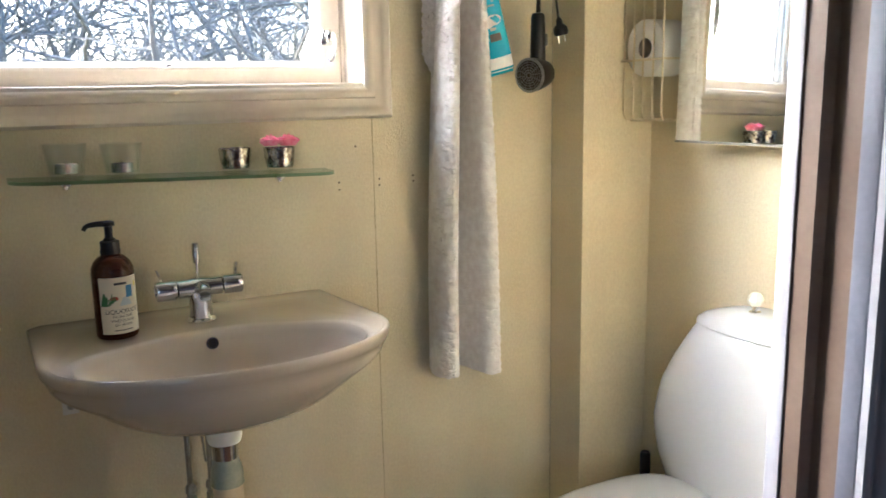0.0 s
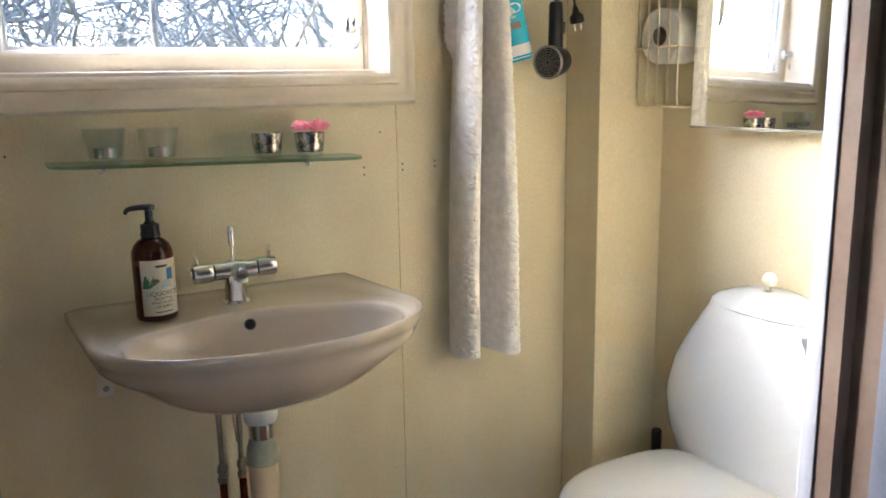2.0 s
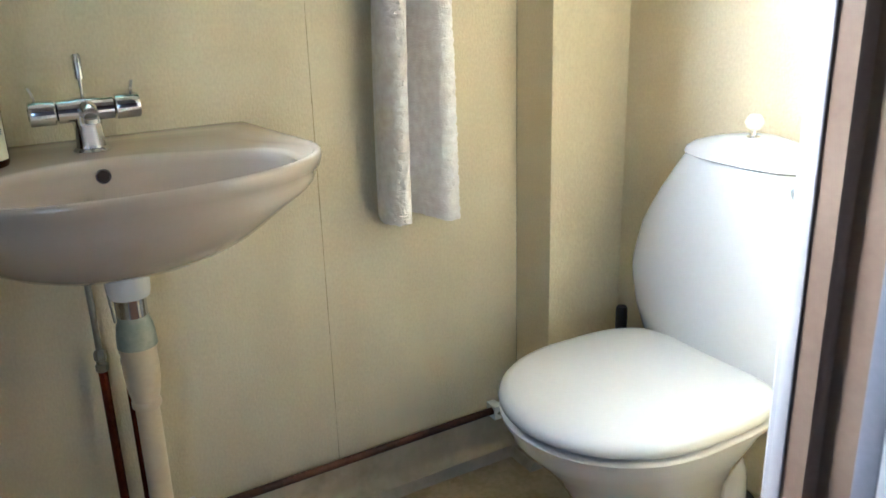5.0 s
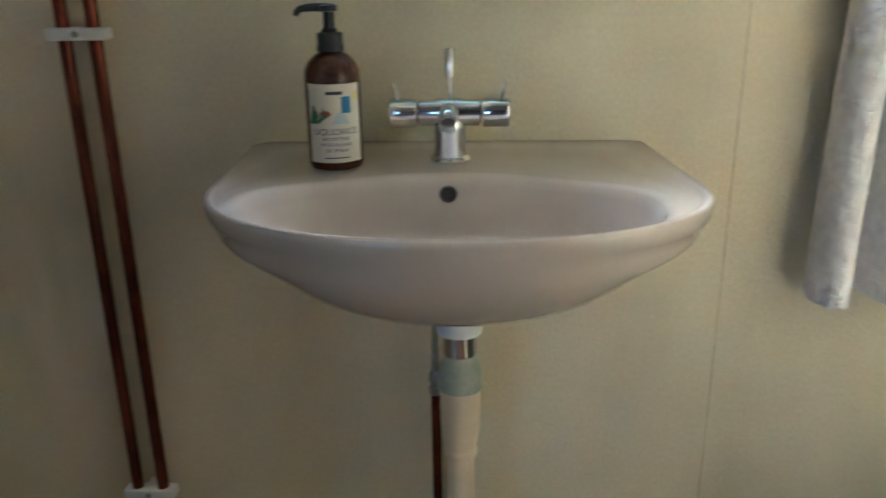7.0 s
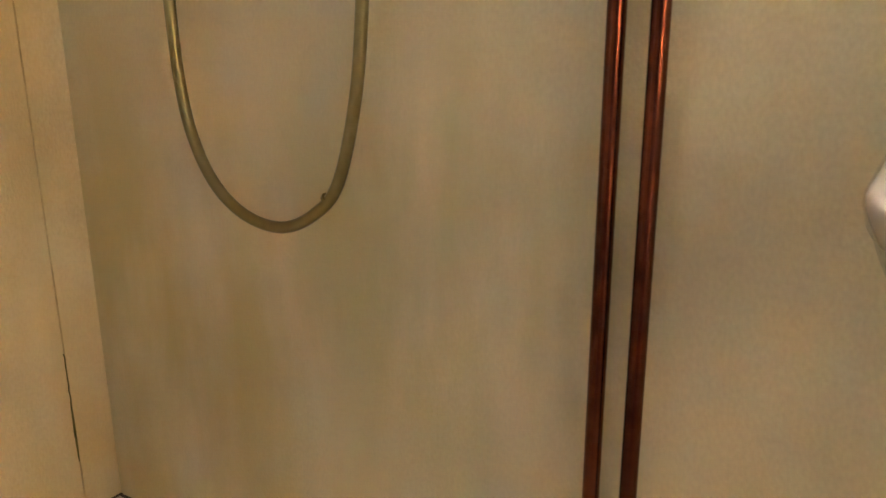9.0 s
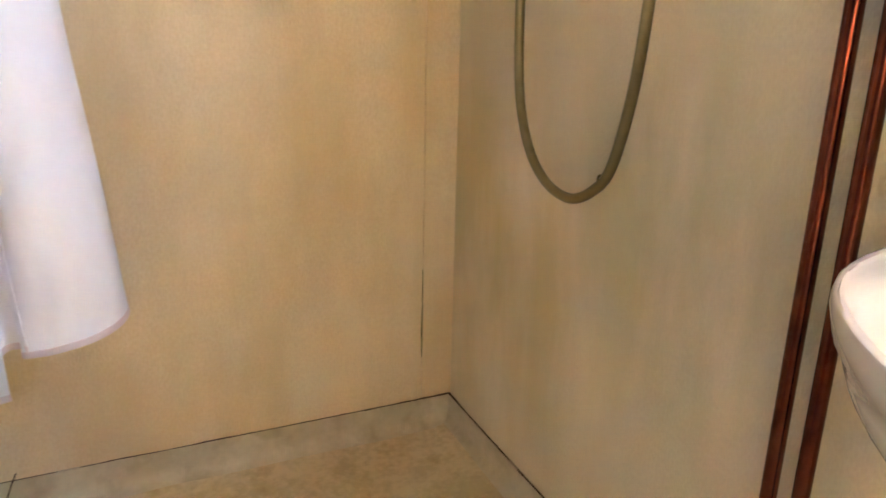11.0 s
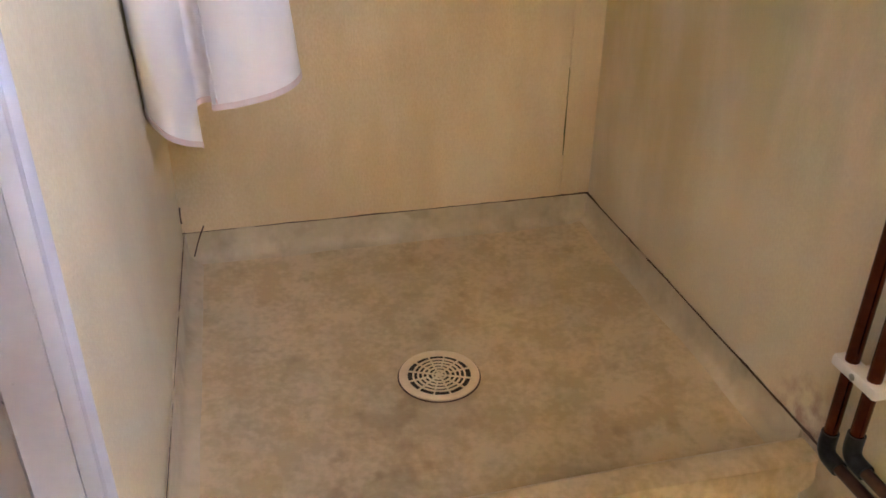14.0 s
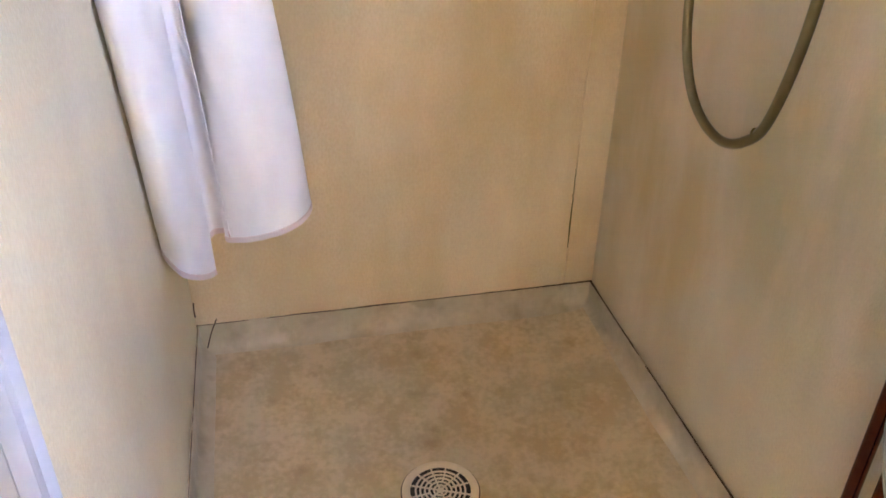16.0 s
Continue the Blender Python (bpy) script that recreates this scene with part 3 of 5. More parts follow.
def dish(i):
    """How far the deck sinks to a shallow soap dish beside the tap, both sides."""
    return math.exp(-((abs(abs(ang[i] % (2 * math.pi) - math.pi / 2) - 0.95) / 0.34) ** 2))


loops = []
for z, k, kx in ((0.674, 0.12, 0.10), (0.677, 0.22, 0.20), (0.684, 0.36, 0.315), (0.694, 0.49, 0.43), (0.708, 0.62, 0.54), (0.725, 0.735, 0.64), (0.742, 0.82, 0.715), (0.756, 0.875, 0.775), (0.766, 0.908, 0.825), (0.774, 0.928, 0.87), (0.780, 0.942, 0.905), (0.785, 0.950, 0.928), (0.791, 0.957, 0.948), (0.800, 0.966, 0.962), (0.812, 0.978, 0.978)):
    h = max(0.0, min(1.0, (z - 0.690) / 0.10))
    loops.append(belly(k, kx, -0.200, z + 0.006, h * h * (3 - 2 * h)))
loops += [ring([r - 0.004 for r in RO], 0.820), ring(RO, RZ - 0.008), ring([r - 0.0012 for r in RO], RZ - 0.0025), ring([r - 0.004 for r in RO], RZ), ring([r - 0.0065 for r in RO], RZ + 0.0002)]
mid = [ri + (ro - ri) * 0.55 for ri, ro in zip(RI, RO)]
loops += [ring([ri + (ro - ri) * 0.84 - 0.002 for ri, ro in zip(RI, RO)], RZ + 0.0005), ring([ri + (ro - ri) * 0.76 for ri, ro in zip(RI, RO)], lambda i: RZ - 0.0005 - 0.0022 * dish(i)), ring([ri + (ro - ri) * 0.70 for ri, ro in zip(RI, RO)], lambda i: RZ - 0.0008 - 0.0042 * dish(i)), ring(mid, lambda i: RZ - 0.001 - 0.0045 * dish(i)), ring([ri + min(0.012, 0.45 * (ro - ri)) for ri, ro in zip(RI, RO)], lambda i: RZ - 0.0014 - 0.0045 * dish(i)), ring([ri + min(0.004, 0.3 * (ro - ri)) for ri, ro in zip(RI, RO)], lambda i: RZ - 0.0025 - 0.005 * dish(i)), ring([r - 0.001 for r in RI], lambda i: RZ - 0.007 - 0.004 * dish(i)), ring([r * 0.975 for r in RI], RZ - 0.020), ring([r * 0.93 for r in RI], RZ - 0.040), ring([r * 0.84 for r in RI], RZ - 0.062), ring([r * 0.70 for r in RI], RZ - 0.082), ring([r * 0.50 for r in RI], RZ - 0.100), ring([r * 0.30 for r in RI], RZ - 0.113), ring([r * 0.17 for r in RI], RZ - 0.118), ring([0.022] * SN, RZ - 0.120)]
basin = part("basin", loft(loops), M_SINK, sink, "glossy beige porcelain basin")
ov = part("overflow", lathe((0, -0.1945, 0.818), [(0.0105, -0.002), (0.0105, 0.001), (0.0075, 0.0012), (0.0070, -0.0015)], 20, (0, -1, 0.30)), M_CHROME, sink, "dark overflow hole")
part("overflow_hole", lathe((0, -0.1945, 0.818), [(0.0085, -0.001), (0.0085, 0.0016)], 20, (0, -1, 0.30)), M_VOID, sink, "dark overflow hole")
part("plug_outlet", lathe((0.003, -0.305, 0.7215), [(0.024, 0), (0.024, 0.004), (0.018, 0.005), (0.004, 0.004)], 24), M_CHROME, sink)
for bx in (-0.225, 0.225):
    br = part("bracket", loft([[Vector((bx - 0.014, y, z)), Vector((bx + 0.014, y, z)), Vector((bx + 0.014, y - 0.004, z)), Vector((bx - 0.014, y - 0.004, z))] for y, z in ((-0.001, 0.668), (-0.001, 0.79))]), M_PLASTIC, sink, "white bracket with a screw", False)
    part("screw", lathe((bx, -0.005, 0.682), [(0.006, 0), (0.0055, 0.002), (0.002, 0.003)], 12, (0, -1, 0)), M_STEEL, sink)
    part("bracket_web", loft([[Vector((bx - 0.013, y, z)) for y, z in ((-0.004, 0.70), (-0.004, 0.785), (-0.10, 0.785), (-0.06, 0.765))], [Vector((bx - 0.009, y, z)) for y, z in ((-0.004, 0.70), (-0.004, 0.785), (-0.10, 0.785), (-0.06, 0.765))]]), M_PLASTIC, sink, "", False)

# ---- tap ----
TY, TZ = -0.118, RZ - 0.001
tap = thing("tap", (0, TY, TZ), "chrome two-grip mixer tap with a rod", "tap")
part("base", lathe((0, TY, TZ), [(0.0250, 0), (0.0255, 0.003), (0.0235, 0.006), (0.0205, 0.008), (0.0200, 0.013), (0.0195, 0.036), (0.0215, 0.050), (0.018, 0.062)], 36), M_CHROME, tap)
part("body", lathe((-0.040, TY, TZ + 0.062), [(0.012, 0), (0.0165, 0.002), (0.0165, 0.018), (0.0185, 0.028), (0.0185, 0.052), (0.0165, 0.062), (0.0165, 0.078), (0.012, 0.080)], 32, (1, 0, 0)), M_CHROME, tap)
for sg in (-1, 1):
    gr = part("grip", lathe((sg * 0.0412, TY, TZ + 0.062), [(0.0172, 0), (0.0180, 0.0015), (0.0180, 0.031), (0.0168, 0.034), (0.0125, 0.0345), (0.0115, 0.032), (0.002, 0.0318)], 32, (sg, 0, 0)), M_CHROME, tap)
    fin = [(0.0, 0.0), (0.0, 0.011), (0.0035, 0.012), (0.0035, -0.001)]
    loops = []
    for k, (dx, dy, dz) in enumerate(((0.0, 0.0, 0.014), (0.0015, 0.005, 0.024), (0.004, 0.010, 0.032), (0.006, 0.0125, 0.036))):
        w = 1.0 - 0.13 * k
        loops.append([Vector((sg * (0.063 + dx + a * 1.1), TY + dy - 0.004 + b * w, TZ + 0.062 + dz)) for a, b in fin])
    part("lever", loft(loops), M_CHROME, gr)
part("spout", tube(smooth_line([(0, TY - 0.006, TZ + 0.060), (0, TY - 0.026, TZ + 0.065), (0, TY - 0.040, TZ + 0.065), (0, TY - 0.048, TZ + 0.061)], 5), 0.0135, 22, taper=0.0105), M_CHROME, tap)
part("aerator", lathe((0, TY - 0.045, TZ + 0.055), [(0.0085, 0), (0.0092, -0.001), (0.0092, -0.006), (0.0075, -0.007), (0.002, -0.0065)], 24, (0, -0.12, 1)), M_STEEL, tap)
rod = part("lift_rod", tube([(0, TY + 0.012, TZ + 0.07), (0, TY + 0.012, TZ + 0.106)], 0.0026, 10), M_CHROME, tap)
part("rod_knob", lathe((0, TY + 0.012, TZ + 0.104), [(0.0026, 0), (0.0058, 0.001), (0.0062, 0.034), (0.004, 0.0365)], 14), M_CHROME, rod)

# ---- soap bottle ----
SX, SY, SZ = -0.144, -0.133, RZ - 0.0035
soap = thing("soap_bottle", (SX, SY, SZ), "amber pump bottle of liquid soap with printed label", "soap bottle")
R = 0.0345
part("bottle", lathe((SX, SY, SZ), [(0.028, 0), (0.0325, 0.002), (R, 0.007), (R, 0.112), (0.0335, 0.121), (0.029, 0.131), (0.021, 0.139), (0.0135, 0.143), (0.0125, 0.148)], 40), M_AMBER, soap, "amber plastic bottle")
part("soap", lathe((SX, SY, SZ), [(0.028, 0.003), (R - 0.002, 0.008), (R - 0.002, 0.098)], 32), M_LIQUID, soap, "dark soap inside the bottle")
pump = part("pump", lathe((SX, SY, SZ + 0.144), [(0.0165, 0), (0.0165, 0.006), (0.0155, 0.008), (0.0155, 0.021), (0.010, 0.0225), (0.0085, 0.026), (0.0065, 0.027), (0.0065, 0.046), (0.0105, 0.047), (0.0105, 0.053), (0.007, 0.055)], 24), M_BLACK, soap, "black pump head")
part("nozzle", tube(smooth_line([(SX, SY, SZ + 0.1945), (SX - 0.02, SY - 0.002, SZ + 0.195), (SX - 0.034, SY - 0.004, SZ + 0.193), (SX - 0.039, SY - 0.005, SZ + 0.186)], 5), 0.0055, 12, taper=0.0032), M_BLACK, pump)


LABEL_TURN = 0.20


def on_label(u, v, lift=0.0006):
    """A place on the bottle's side: u metres round it from the label's middle, v metres up."""
    a = -math.pi / 2 + LABEL_TURN + u / R
    return Vector((SX + (R + lift) * math.cos(a), SY + (R + lift) * math.sin(a), SZ + v))


def label_patch(u0, u1, v0, v1, lift, bm=None, shape=None):
    k = 16
    rows = []
    for j in range(5):
        v = v0 + (v1 - v0) * j / 4
        w = shape(j / 4) if shape else 1.0
        c = (u0 + u1) / 2
        rows.append([on_label(c + (u0 + (u1 - u0) * i / k - c) * w, v, lift) for i in range(k + 1)])
    return loft(rows, closed=False, bm=bm)


lab = part("label", label_patch(-0.0355, 0.0355, 0.012, 0.108, 0.0004), M_LABEL, soap, "cream paper label")


def label_text(text, size, v, mat, u=0.0):
    cu = bpy.data.curves.new("writing", "FONT")
    cu.body, cu.size, cu.align_x = text, size, "CENTER"
    tmp = bpy.data.objects.new("writing", cu)
    scene.collection.objects.link(tmp)
    bpy.context.view_layer.update()
    me = bpy.data.meshes.new_from_object(tmp.evaluated_get(bpy.context.evaluated_depsgraph_get()))
    bpy.data.objects.remove(tmp)
    b = bmesh.new()
    b.from_mesh(me)
    bpy.data.meshes.remove(me)
    bmesh.ops.triangulate(b, faces=b.faces[:])
    for q in b.verts:
        q.co = on_label(u + q.co.x, v + q.co.y, 0.0011)
    part("writing", b, mat, lab, "", False)


label_text("LIQUORICE", 0.0108, 0.047, M_INK)
label_text("FROM THE", 0.0066, 0.0395, M_INK)
label_text("VIVID PLAINS", 0.0066, 0.0325, M_INK)
label_text("OF SPAIN", 0.0066, 0.0255, M_INK)
bm = label_patch(-0.010, 0.010, 0.0955, 0.0995, 0.0009)
part("print_bar", bm, M_INK, lab)
part("print_bar", label_patch(-0.015, 0.015, 0.0175, 0.019, 0.0009), M_INK, lab)
part("print_picture", label_patch(0.008, 0.020, 0.073, 0.093, 0.0009), M_BLUE, lab, "small blue picture on the label")
bm = label_patch(-0.034, -0.020, 0.060, 0.082, 0.0009, shape=lambda w: 1 - 0.8 * w)
for k in range(6):
    label_patch(-0.033 + 0.004 * k, -0.028 + 0.004 * k, 0.062 + 0.003 * (k % 3), 0.074 + 0.004 * ((k * 2) % 3), 0.001, bm, lambda w: 1 - w * 0.9)
part("print_leaves", bm, M_GREEN, lab, "green printed leaves")
part("print_flower", label_patch(-0.019, -0.004, 0.070, 0.076, 0.001, shape=lambda w: 1 - 0.7 * abs(w - 0.4)), M_RED, lab, "red printed flower")
part("print_wash", label_patch(-0.004, 0.018, 0.060, 0.074, 0.0007, shape=lambda w: 1 - 0.6 * w), M_PALE, lab, "pale printed shape")
part("print_mark", label_patch(0.025, 0.031, 0.088, 0.098, 0.0009), M_YELLOW, lab)

# ---- waste pipe and supply pipes ----
waste = thing("waste_pipe", (0.012, -0.178, 0.0), "cream plastic waste pipe below the washbasin", "waste pipe")
WX, WY = 0.012, -0.178
part("cup", lathe((WX, WY, 0.627), [(0.024, 0), (0.029, 0.002), (0.031, 0.01), (0.0325, 0.04), (0.030, 0.044)], 32), M_PLASTIC, waste, "white plastic cup")
part("chrome_tail", lathe((WX, WY, 0.585), [(0.0225, 0), (0.0225, 0.053)], 28), M_CHROME, waste, "chrome tail piece")
part("collar", lathe((WX, WY, 0.548), [(0.030, 0), (0.029, 0.02), (0.027, 0.034), (0.0235, 0.043), (0.0225, 0.05)], 28), M_VERDIGRIS, waste, "collar with green residue")
part("sleeve", lathe((WX, WY, 0.440), [(0.0195, 0), (0.0225, 0.004), (0.0225, 0.012), (0.0205, 0.015), (0.0235, 0.028), (0.0268, 0.05), (0.0275, 0.075), (0.0268, 0.1), (0.029, 0.104), (0.029, 0.112)], 32), M_DRAINPIPE, waste, "cream sleeve")
part("pipe", lathe((WX, WY, 0.0), [(0.0185, 0), (0.0185, 0.445)], 28), M_DRAINPIPE, waste)


def clamp_bar(x0, x1, y, z, name, label, tall=0.017):
    c = thing(name, ((x0 + x1) / 2, 0, z), label, "pipe clamp", "white pipe clamps")
    part("body", box(x0, x1, y - 0.014, y + 0.012, z - tall / 2, z + tall / 2, 0.004), M_PLASTIC, c)
    part("lug", box((x0 + x1) / 2 - 0.01, (x0 + x1) / 2 + 0.01, y + 0.01, -0.0005, z - tall / 2 + 0.002, z + tall / 2 - 0.002), M_PLASTIC, c)
    part("screw", lathe(((x0 + x1) / 2, y - 0.0138, z), [(0.0048, 0), (0.0042, 0.0015), (0.002, 0.002)], 12, (0, -1, 0)), M_STEEL, c, "dark screw head")
    return c


PL, PR, PY = -0.524, -0.482, -0.030
for k, (px, zb) in enumerate(((PL, 0.118), (PR, 0.150))):
    t_ = thing("heating_pipe", (px, PY, 0.1), "copper water pipe running down the wall", "pipe", "copper wall pipes")
    part("riser", tube([(px, PY, CEIL), (px, PY, 0.9), (px, PY, zb + 0.02)], 0.0093, 16), M_COPPER, t_)
    part("elbow", tube(smooth_line([(px, PY, zb + 0.035), (px, PY, zb + 0.012), (px + 0.004, PY, zb + 0.002), (px + 0.012, PY, zb - 0.002), (px + 0.032, PY, zb - 0.003)], 4), 0.0118, 16), M_SOLDER, t_, "dark soldered elbow")
    if k == 0:
        run = [(px + 0.02, PY, zb - 0.003), (0.3, PY - 0.002, zb + 0.006), (0.775, PY + 0.004, zb + 0.008), (0.806, PY, zb + 0.006), (0.822, PY - 0.016, zb), (0.828, -0.125, zb - 0.004), (0.86, -0.148, zb - 0.01), (0.93, -0.187, zb - 0.02)]
        part("run", tube(smooth_line(run, 8), 0.0085, 14), M_DARKCOPPER, t_, "dark tarnished pipe along the wall's foot")
    else:
        part("run", tube([(px + 0.02, PY, zb - 0.003), (-0.02, PY - 0.002, zb - 0.004)], 0.0085, 14), M_DARKCOPPER, t_, "dark tarnished pipe along the wall's foot")
clamp_bar(PL - 0.021, PR + 0.021, PY, 0.997, "pipe_clamp", "white double pipe clamp with a screw")
clamp_bar(PL - 0.021, PR + 0.021, PY, 0.264, "pipe_clamp", "white double pipe clamp with a screw")
for cx in (0.085, 0.775):
    clamp_bar(cx - 0.013, cx + 0.013, -0.024, 0.122, "pipe_clamp", "small white pipe clamp at the wall's foot", 0.034)
for k, (fx, zt) in enumerate(((-0.030, 0.475), (0.010, 0.477))):
    s_ = thing("supply_pipe", (fx, -0.034, 0.12), "thin chrome supply tube joined to a copper pipe", "pipe", "tap supply pipes")
    part("chrome_tube", tube(smooth_line([(fx * 0.4, -0.10, 0.70), (fx * 0.7, -0.06, 0.68), (fx, -0.036, 0.64), (fx, -0.034, 0.56), (fx, -0.034, zt)], 5), 0.0052, 12), M_STEEL, s_)
    part("nut", lathe((fx, -0.034, zt - 0.022), [(0.009, 0), (0.0105, 0.001), (0.0105, 0.013), (0.008, 0.015), (0.008, 0.02), (0.0105, 0.022), (0.0105, 0.034), (0.007, 0.04)], 6), M_STEEL, s_, "dull compression nut")
    part("copper_tube", tube([(fx, -0.034, zt - 0.015), (fx, -0.034, 0.15)], 0.0078, 14), M_COPPER, s_)
    part("elbow", tube(smooth_line([(fx, -0.034, 0.165), (fx, -0.034, 0.135), (fx - 0.006, -0.032, 0.124), (fx - 0.024, -0.03, 0.12)], 4), 0.010, 14), M_SOLDER, s_)
part("rod", tube([(-0.012, -0.05, 0.69), (0.0, -0.05, 0.54)], 0.0022, 8), M_STEEL, tap, "pop-up waste rod")
part("linkage", tube([(-0.02, -0.09, 0.66), (0.0, -0.13, 0.635), (0.012, -0.165, 0.612)], 0.0022, 8), M_STEEL, tap)

# ---- glass shelf and candle glasses ----
def shelf_z(x):
    return 1.099 - 0.014 * x / 0.285 * 0.6


shelf = thing("glass_shelf", (0, -0.06, shelf_z(0)), "greenish glass wall shelf with rounded ends", "shelf")
pts = []
for k in range(13):
    a = math.pi / 2 * k / 12
    pts.append((0.285 - 0.05 + 0.05 * math.sin(a), -0.105 + 0.05 - 0.05 * math.cos(a)))
pts += [(0.285, -0.004), (-0.285, -0.004)]
for k in range(13):
    a = math.pi / 2 * k / 12
    pts.append((-0.285 + 0.05 - 0.05 * math.cos(a), -0.105 + 0.05 - 0.05 * math.sin(a)))
part("plate", loft([[Vector((x, y, shelf_z(x) - 0.006)) for x, y in pts], [Vector((x, y, shelf_z(x))) for x, y in pts]]), M_SHELF, shelf, "", False)
for bx in (-0.195, 0.19):
    part("bracket", box(bx - 0.009, bx + 0.009, -0.022, -0.0005, shelf_z(bx) - 0.018, shelf_z(bx) - 0.0062, 0.003), M_CHROME, shelf)
    part("screw", lathe((bx, -0.013, shelf_z(bx) - 0.017), [(0.005, 0), (0.005, -0.006)], 12), M_CHROME, shelf)


def candle_glass(x, y, turn):
    z = shelf_z(x) + 0.0004
    c = thing("candle_glass", (x, y, z), "clear flared glass with a white tealight", "candle holder", "candle glasses")
    part("glass", lathe((x, y, z), [(0.024, 0), (0.0265, 0.002), (0.0285, 0.012), (0.0345, 0.055), (0.0355, 0.059), (0.0335, 0.059), (0.0325, 0.055), (0.026, 0.013), (0.023, 0.009)], 36), M_CLEAR, c)
    tl = part("tealight", lathe((x, y, z + 0.0095), [(0.0185, 0), (0.0188, 0.001), (0.0188, 0.0145), (0.0195, 0.0155), (0.0182, 0.0155), (0.018, 0.012)], 28), M_ALU, c, "small tin tealight")
    part("wax", lathe((x, y, z + 0.0115), [(0.0178, 0), (0.0178, 0.0085), (0.006, 0.0075)], 24), M_WAX, tl)
    part("wick", tube([(x, y, z + 0.018), (x + 0.001, y, z + 0.026), (x + 0.003 * turn, y, z + 0.030)], 0.0007, 6), M_INK, tl)


candle_glass(-0.194, -0.068, 1)
candle_glass(-0.105, -0.068, -1)


def silver_glass(x, y):
    z = shelf_z(x) + 0.0004
    c = thing("silvered_glass", (x, y, z), "small mottled silvered glass with a clear foot", "candle holder", "silvered glasses")
    part("foot", lathe((x, y, z), [(0.022, 0), (0.024, 0.002), (0.0245, 0.010)], 32), M_CLEAR, c, "clear glass foot")
    loops = []
    for r, h in ((0.0243, 0.0102), (0.0262, 0.018), (0.0275, 0.03), (0.0288, 0.044), (0.029, 0.0465), (0.0275, 0.0465), (0.0265, 0.03), (0.023, 0.012)):
        loops.append([Vector((x + (r + 0.0007 * math.sin(8 * a + h * 300) * (0.012 < h < 0.044)) * math.cos(a), y + (r + 0.0007 * math.sin(8 * a + h * 300)) * math.sin(a), z + h)) for a in [2 * math.pi * i / 48 for i in range(48)]])
    part("bowl", loft(loops), M_MERCURY, c, "mottled silver bowl")
    return z


silver_glass(0.092, -0.066)
rz = silver_glass(0.176, -0.066)


def rose(x, y, z, r):
    f = thing("rose", (x, y, z), "small pink artificial rose head", "flower", "pink roses")
    rng = random.Random(int(x * 1e4))
    for k in range(17):
        t0 = k / 17
        a0, rad = k * 2.4, r * (0.18 + 0.82 * t0)
        span = 1.15 + 0.5 * t0

        def pt(u, v, a0=a0, rad=rad, span=span, t0=t0, w=rng.random()):
            a = a0 + (u - 0.5) * span * 2
            edge = math.sin(math.pi * u)
            rr = rad * (0.75 + 0.30 * v + 0.18 * t0 * v * v)
            return Vector((x + rr * math.cos(a), y + rr * math.sin(a), z - r * 0.45 + r * (0.15 + (1.15 - 0.55 * t0) * v * (0.55 + 0.45 * edge)) + 0.001 * w))
        part("petal", sheet(7, 4, pt, 0.0006), M_PETAL, f)


rose(0.158, -0.070, rz + 0.056, 0.0185)
rose(0.193, -0.068, rz + 0.055, 0.0200)

# ---- towel ----
towel = thing("towel", (0.55, -0.08, 0.63), "off-white terry hand towel hanging in folds", "towel")


TOWEL = smooth_line([(0.515, -0.016), (0.503, -0.055), (0.507, -0.088), (0.522, -0.106), (0.538, -0.094), (0.546, -0.055), (0.555, -0.030), (0.572, -0.024), (0.584, -0.040), (0.591, -0.080), (0.600, -0.115), (0.617, -0.126), (0.634, -0.106), (0.640, -0.062), (0.630, -0.018)], 9)


def terry(p, seed):
    """Loops of the pile: two sizes of small bumps."""
    return 0.0034 * noise.noise(p * 150 + Vector((seed, 0, 0))) + 0.0024 * noise.noise(p * 320)


def towel_point(u0, u1, z0, z1, seed, lift=0.0):
    def pt(u, v):
        z = z1 + (z0 - z1) * v
        f = (u0 + (u1 - u0) * u) * (len(TOWEL) - 1)
        i = min(int(f), len(TOWEL) - 2)
        p = TOWEL[i].lerp(TOWEL[i + 1], f - i)
        w = 1.0 - 0.50 * max(0.0, (z - 0.63) / 0.99) ** 1.1
        x = 0.572 + (p.x - 0.572) * w + 0.004 * math.sin(z * 5 + u * 3)
        y = -0.02 + (p.y + 0.02) * (0.8 + 0.2 * v)
        k = noise.noise(Vector((x * 14 + seed, z * 4, seed))) * 0.007
        q = Vector((x, y, z))
        b = terry(q, seed)
        zz = z + 0.010 * noise.noise(Vector((u * 4 + seed, 2.0, seed))) * (v > 0.97)
        return Vector((x + 0.5 * k + b * (1 if u > 0.5 else -1) * 0.5, y + k - b - lift, zz))
    return pt


part("fold", sheet(96, 300, towel_point(0.0, 1.0, 0.632, 1.62, 1.0), 0.006), M_TOWEL, towel)
part("back_layer", sheet(36, 120, lambda u, v: Vector((0.521 + 0.045 * u - 0.010 * v * (1 - u), -0.013 - 0.030 * math.sin(math.pi * u) + terry(Vector((u, v, 3.0)) * 0.2, 2), 1.62 - v * (0.255 + 0.10 * (1 - abs(2 * u - 0.5))))), 0.006), M_TOWEL, towel)
part("corner_flap", sheet(40, 100, lambda u, v: Vector((0.522 + 0.056 * u, -0.100 - 0.030 * math.sin(math.pi * min(1, u * 0.8 + 0.1)) - terry(Vector((u * 0.06, 0.5, v * 0.2)), 4), 1.62 - v * (0.27 - 0.10 * (1 - abs(u - 0.75))) + 0.05 * u * v)), 0.007), M_TOWEL, towel)
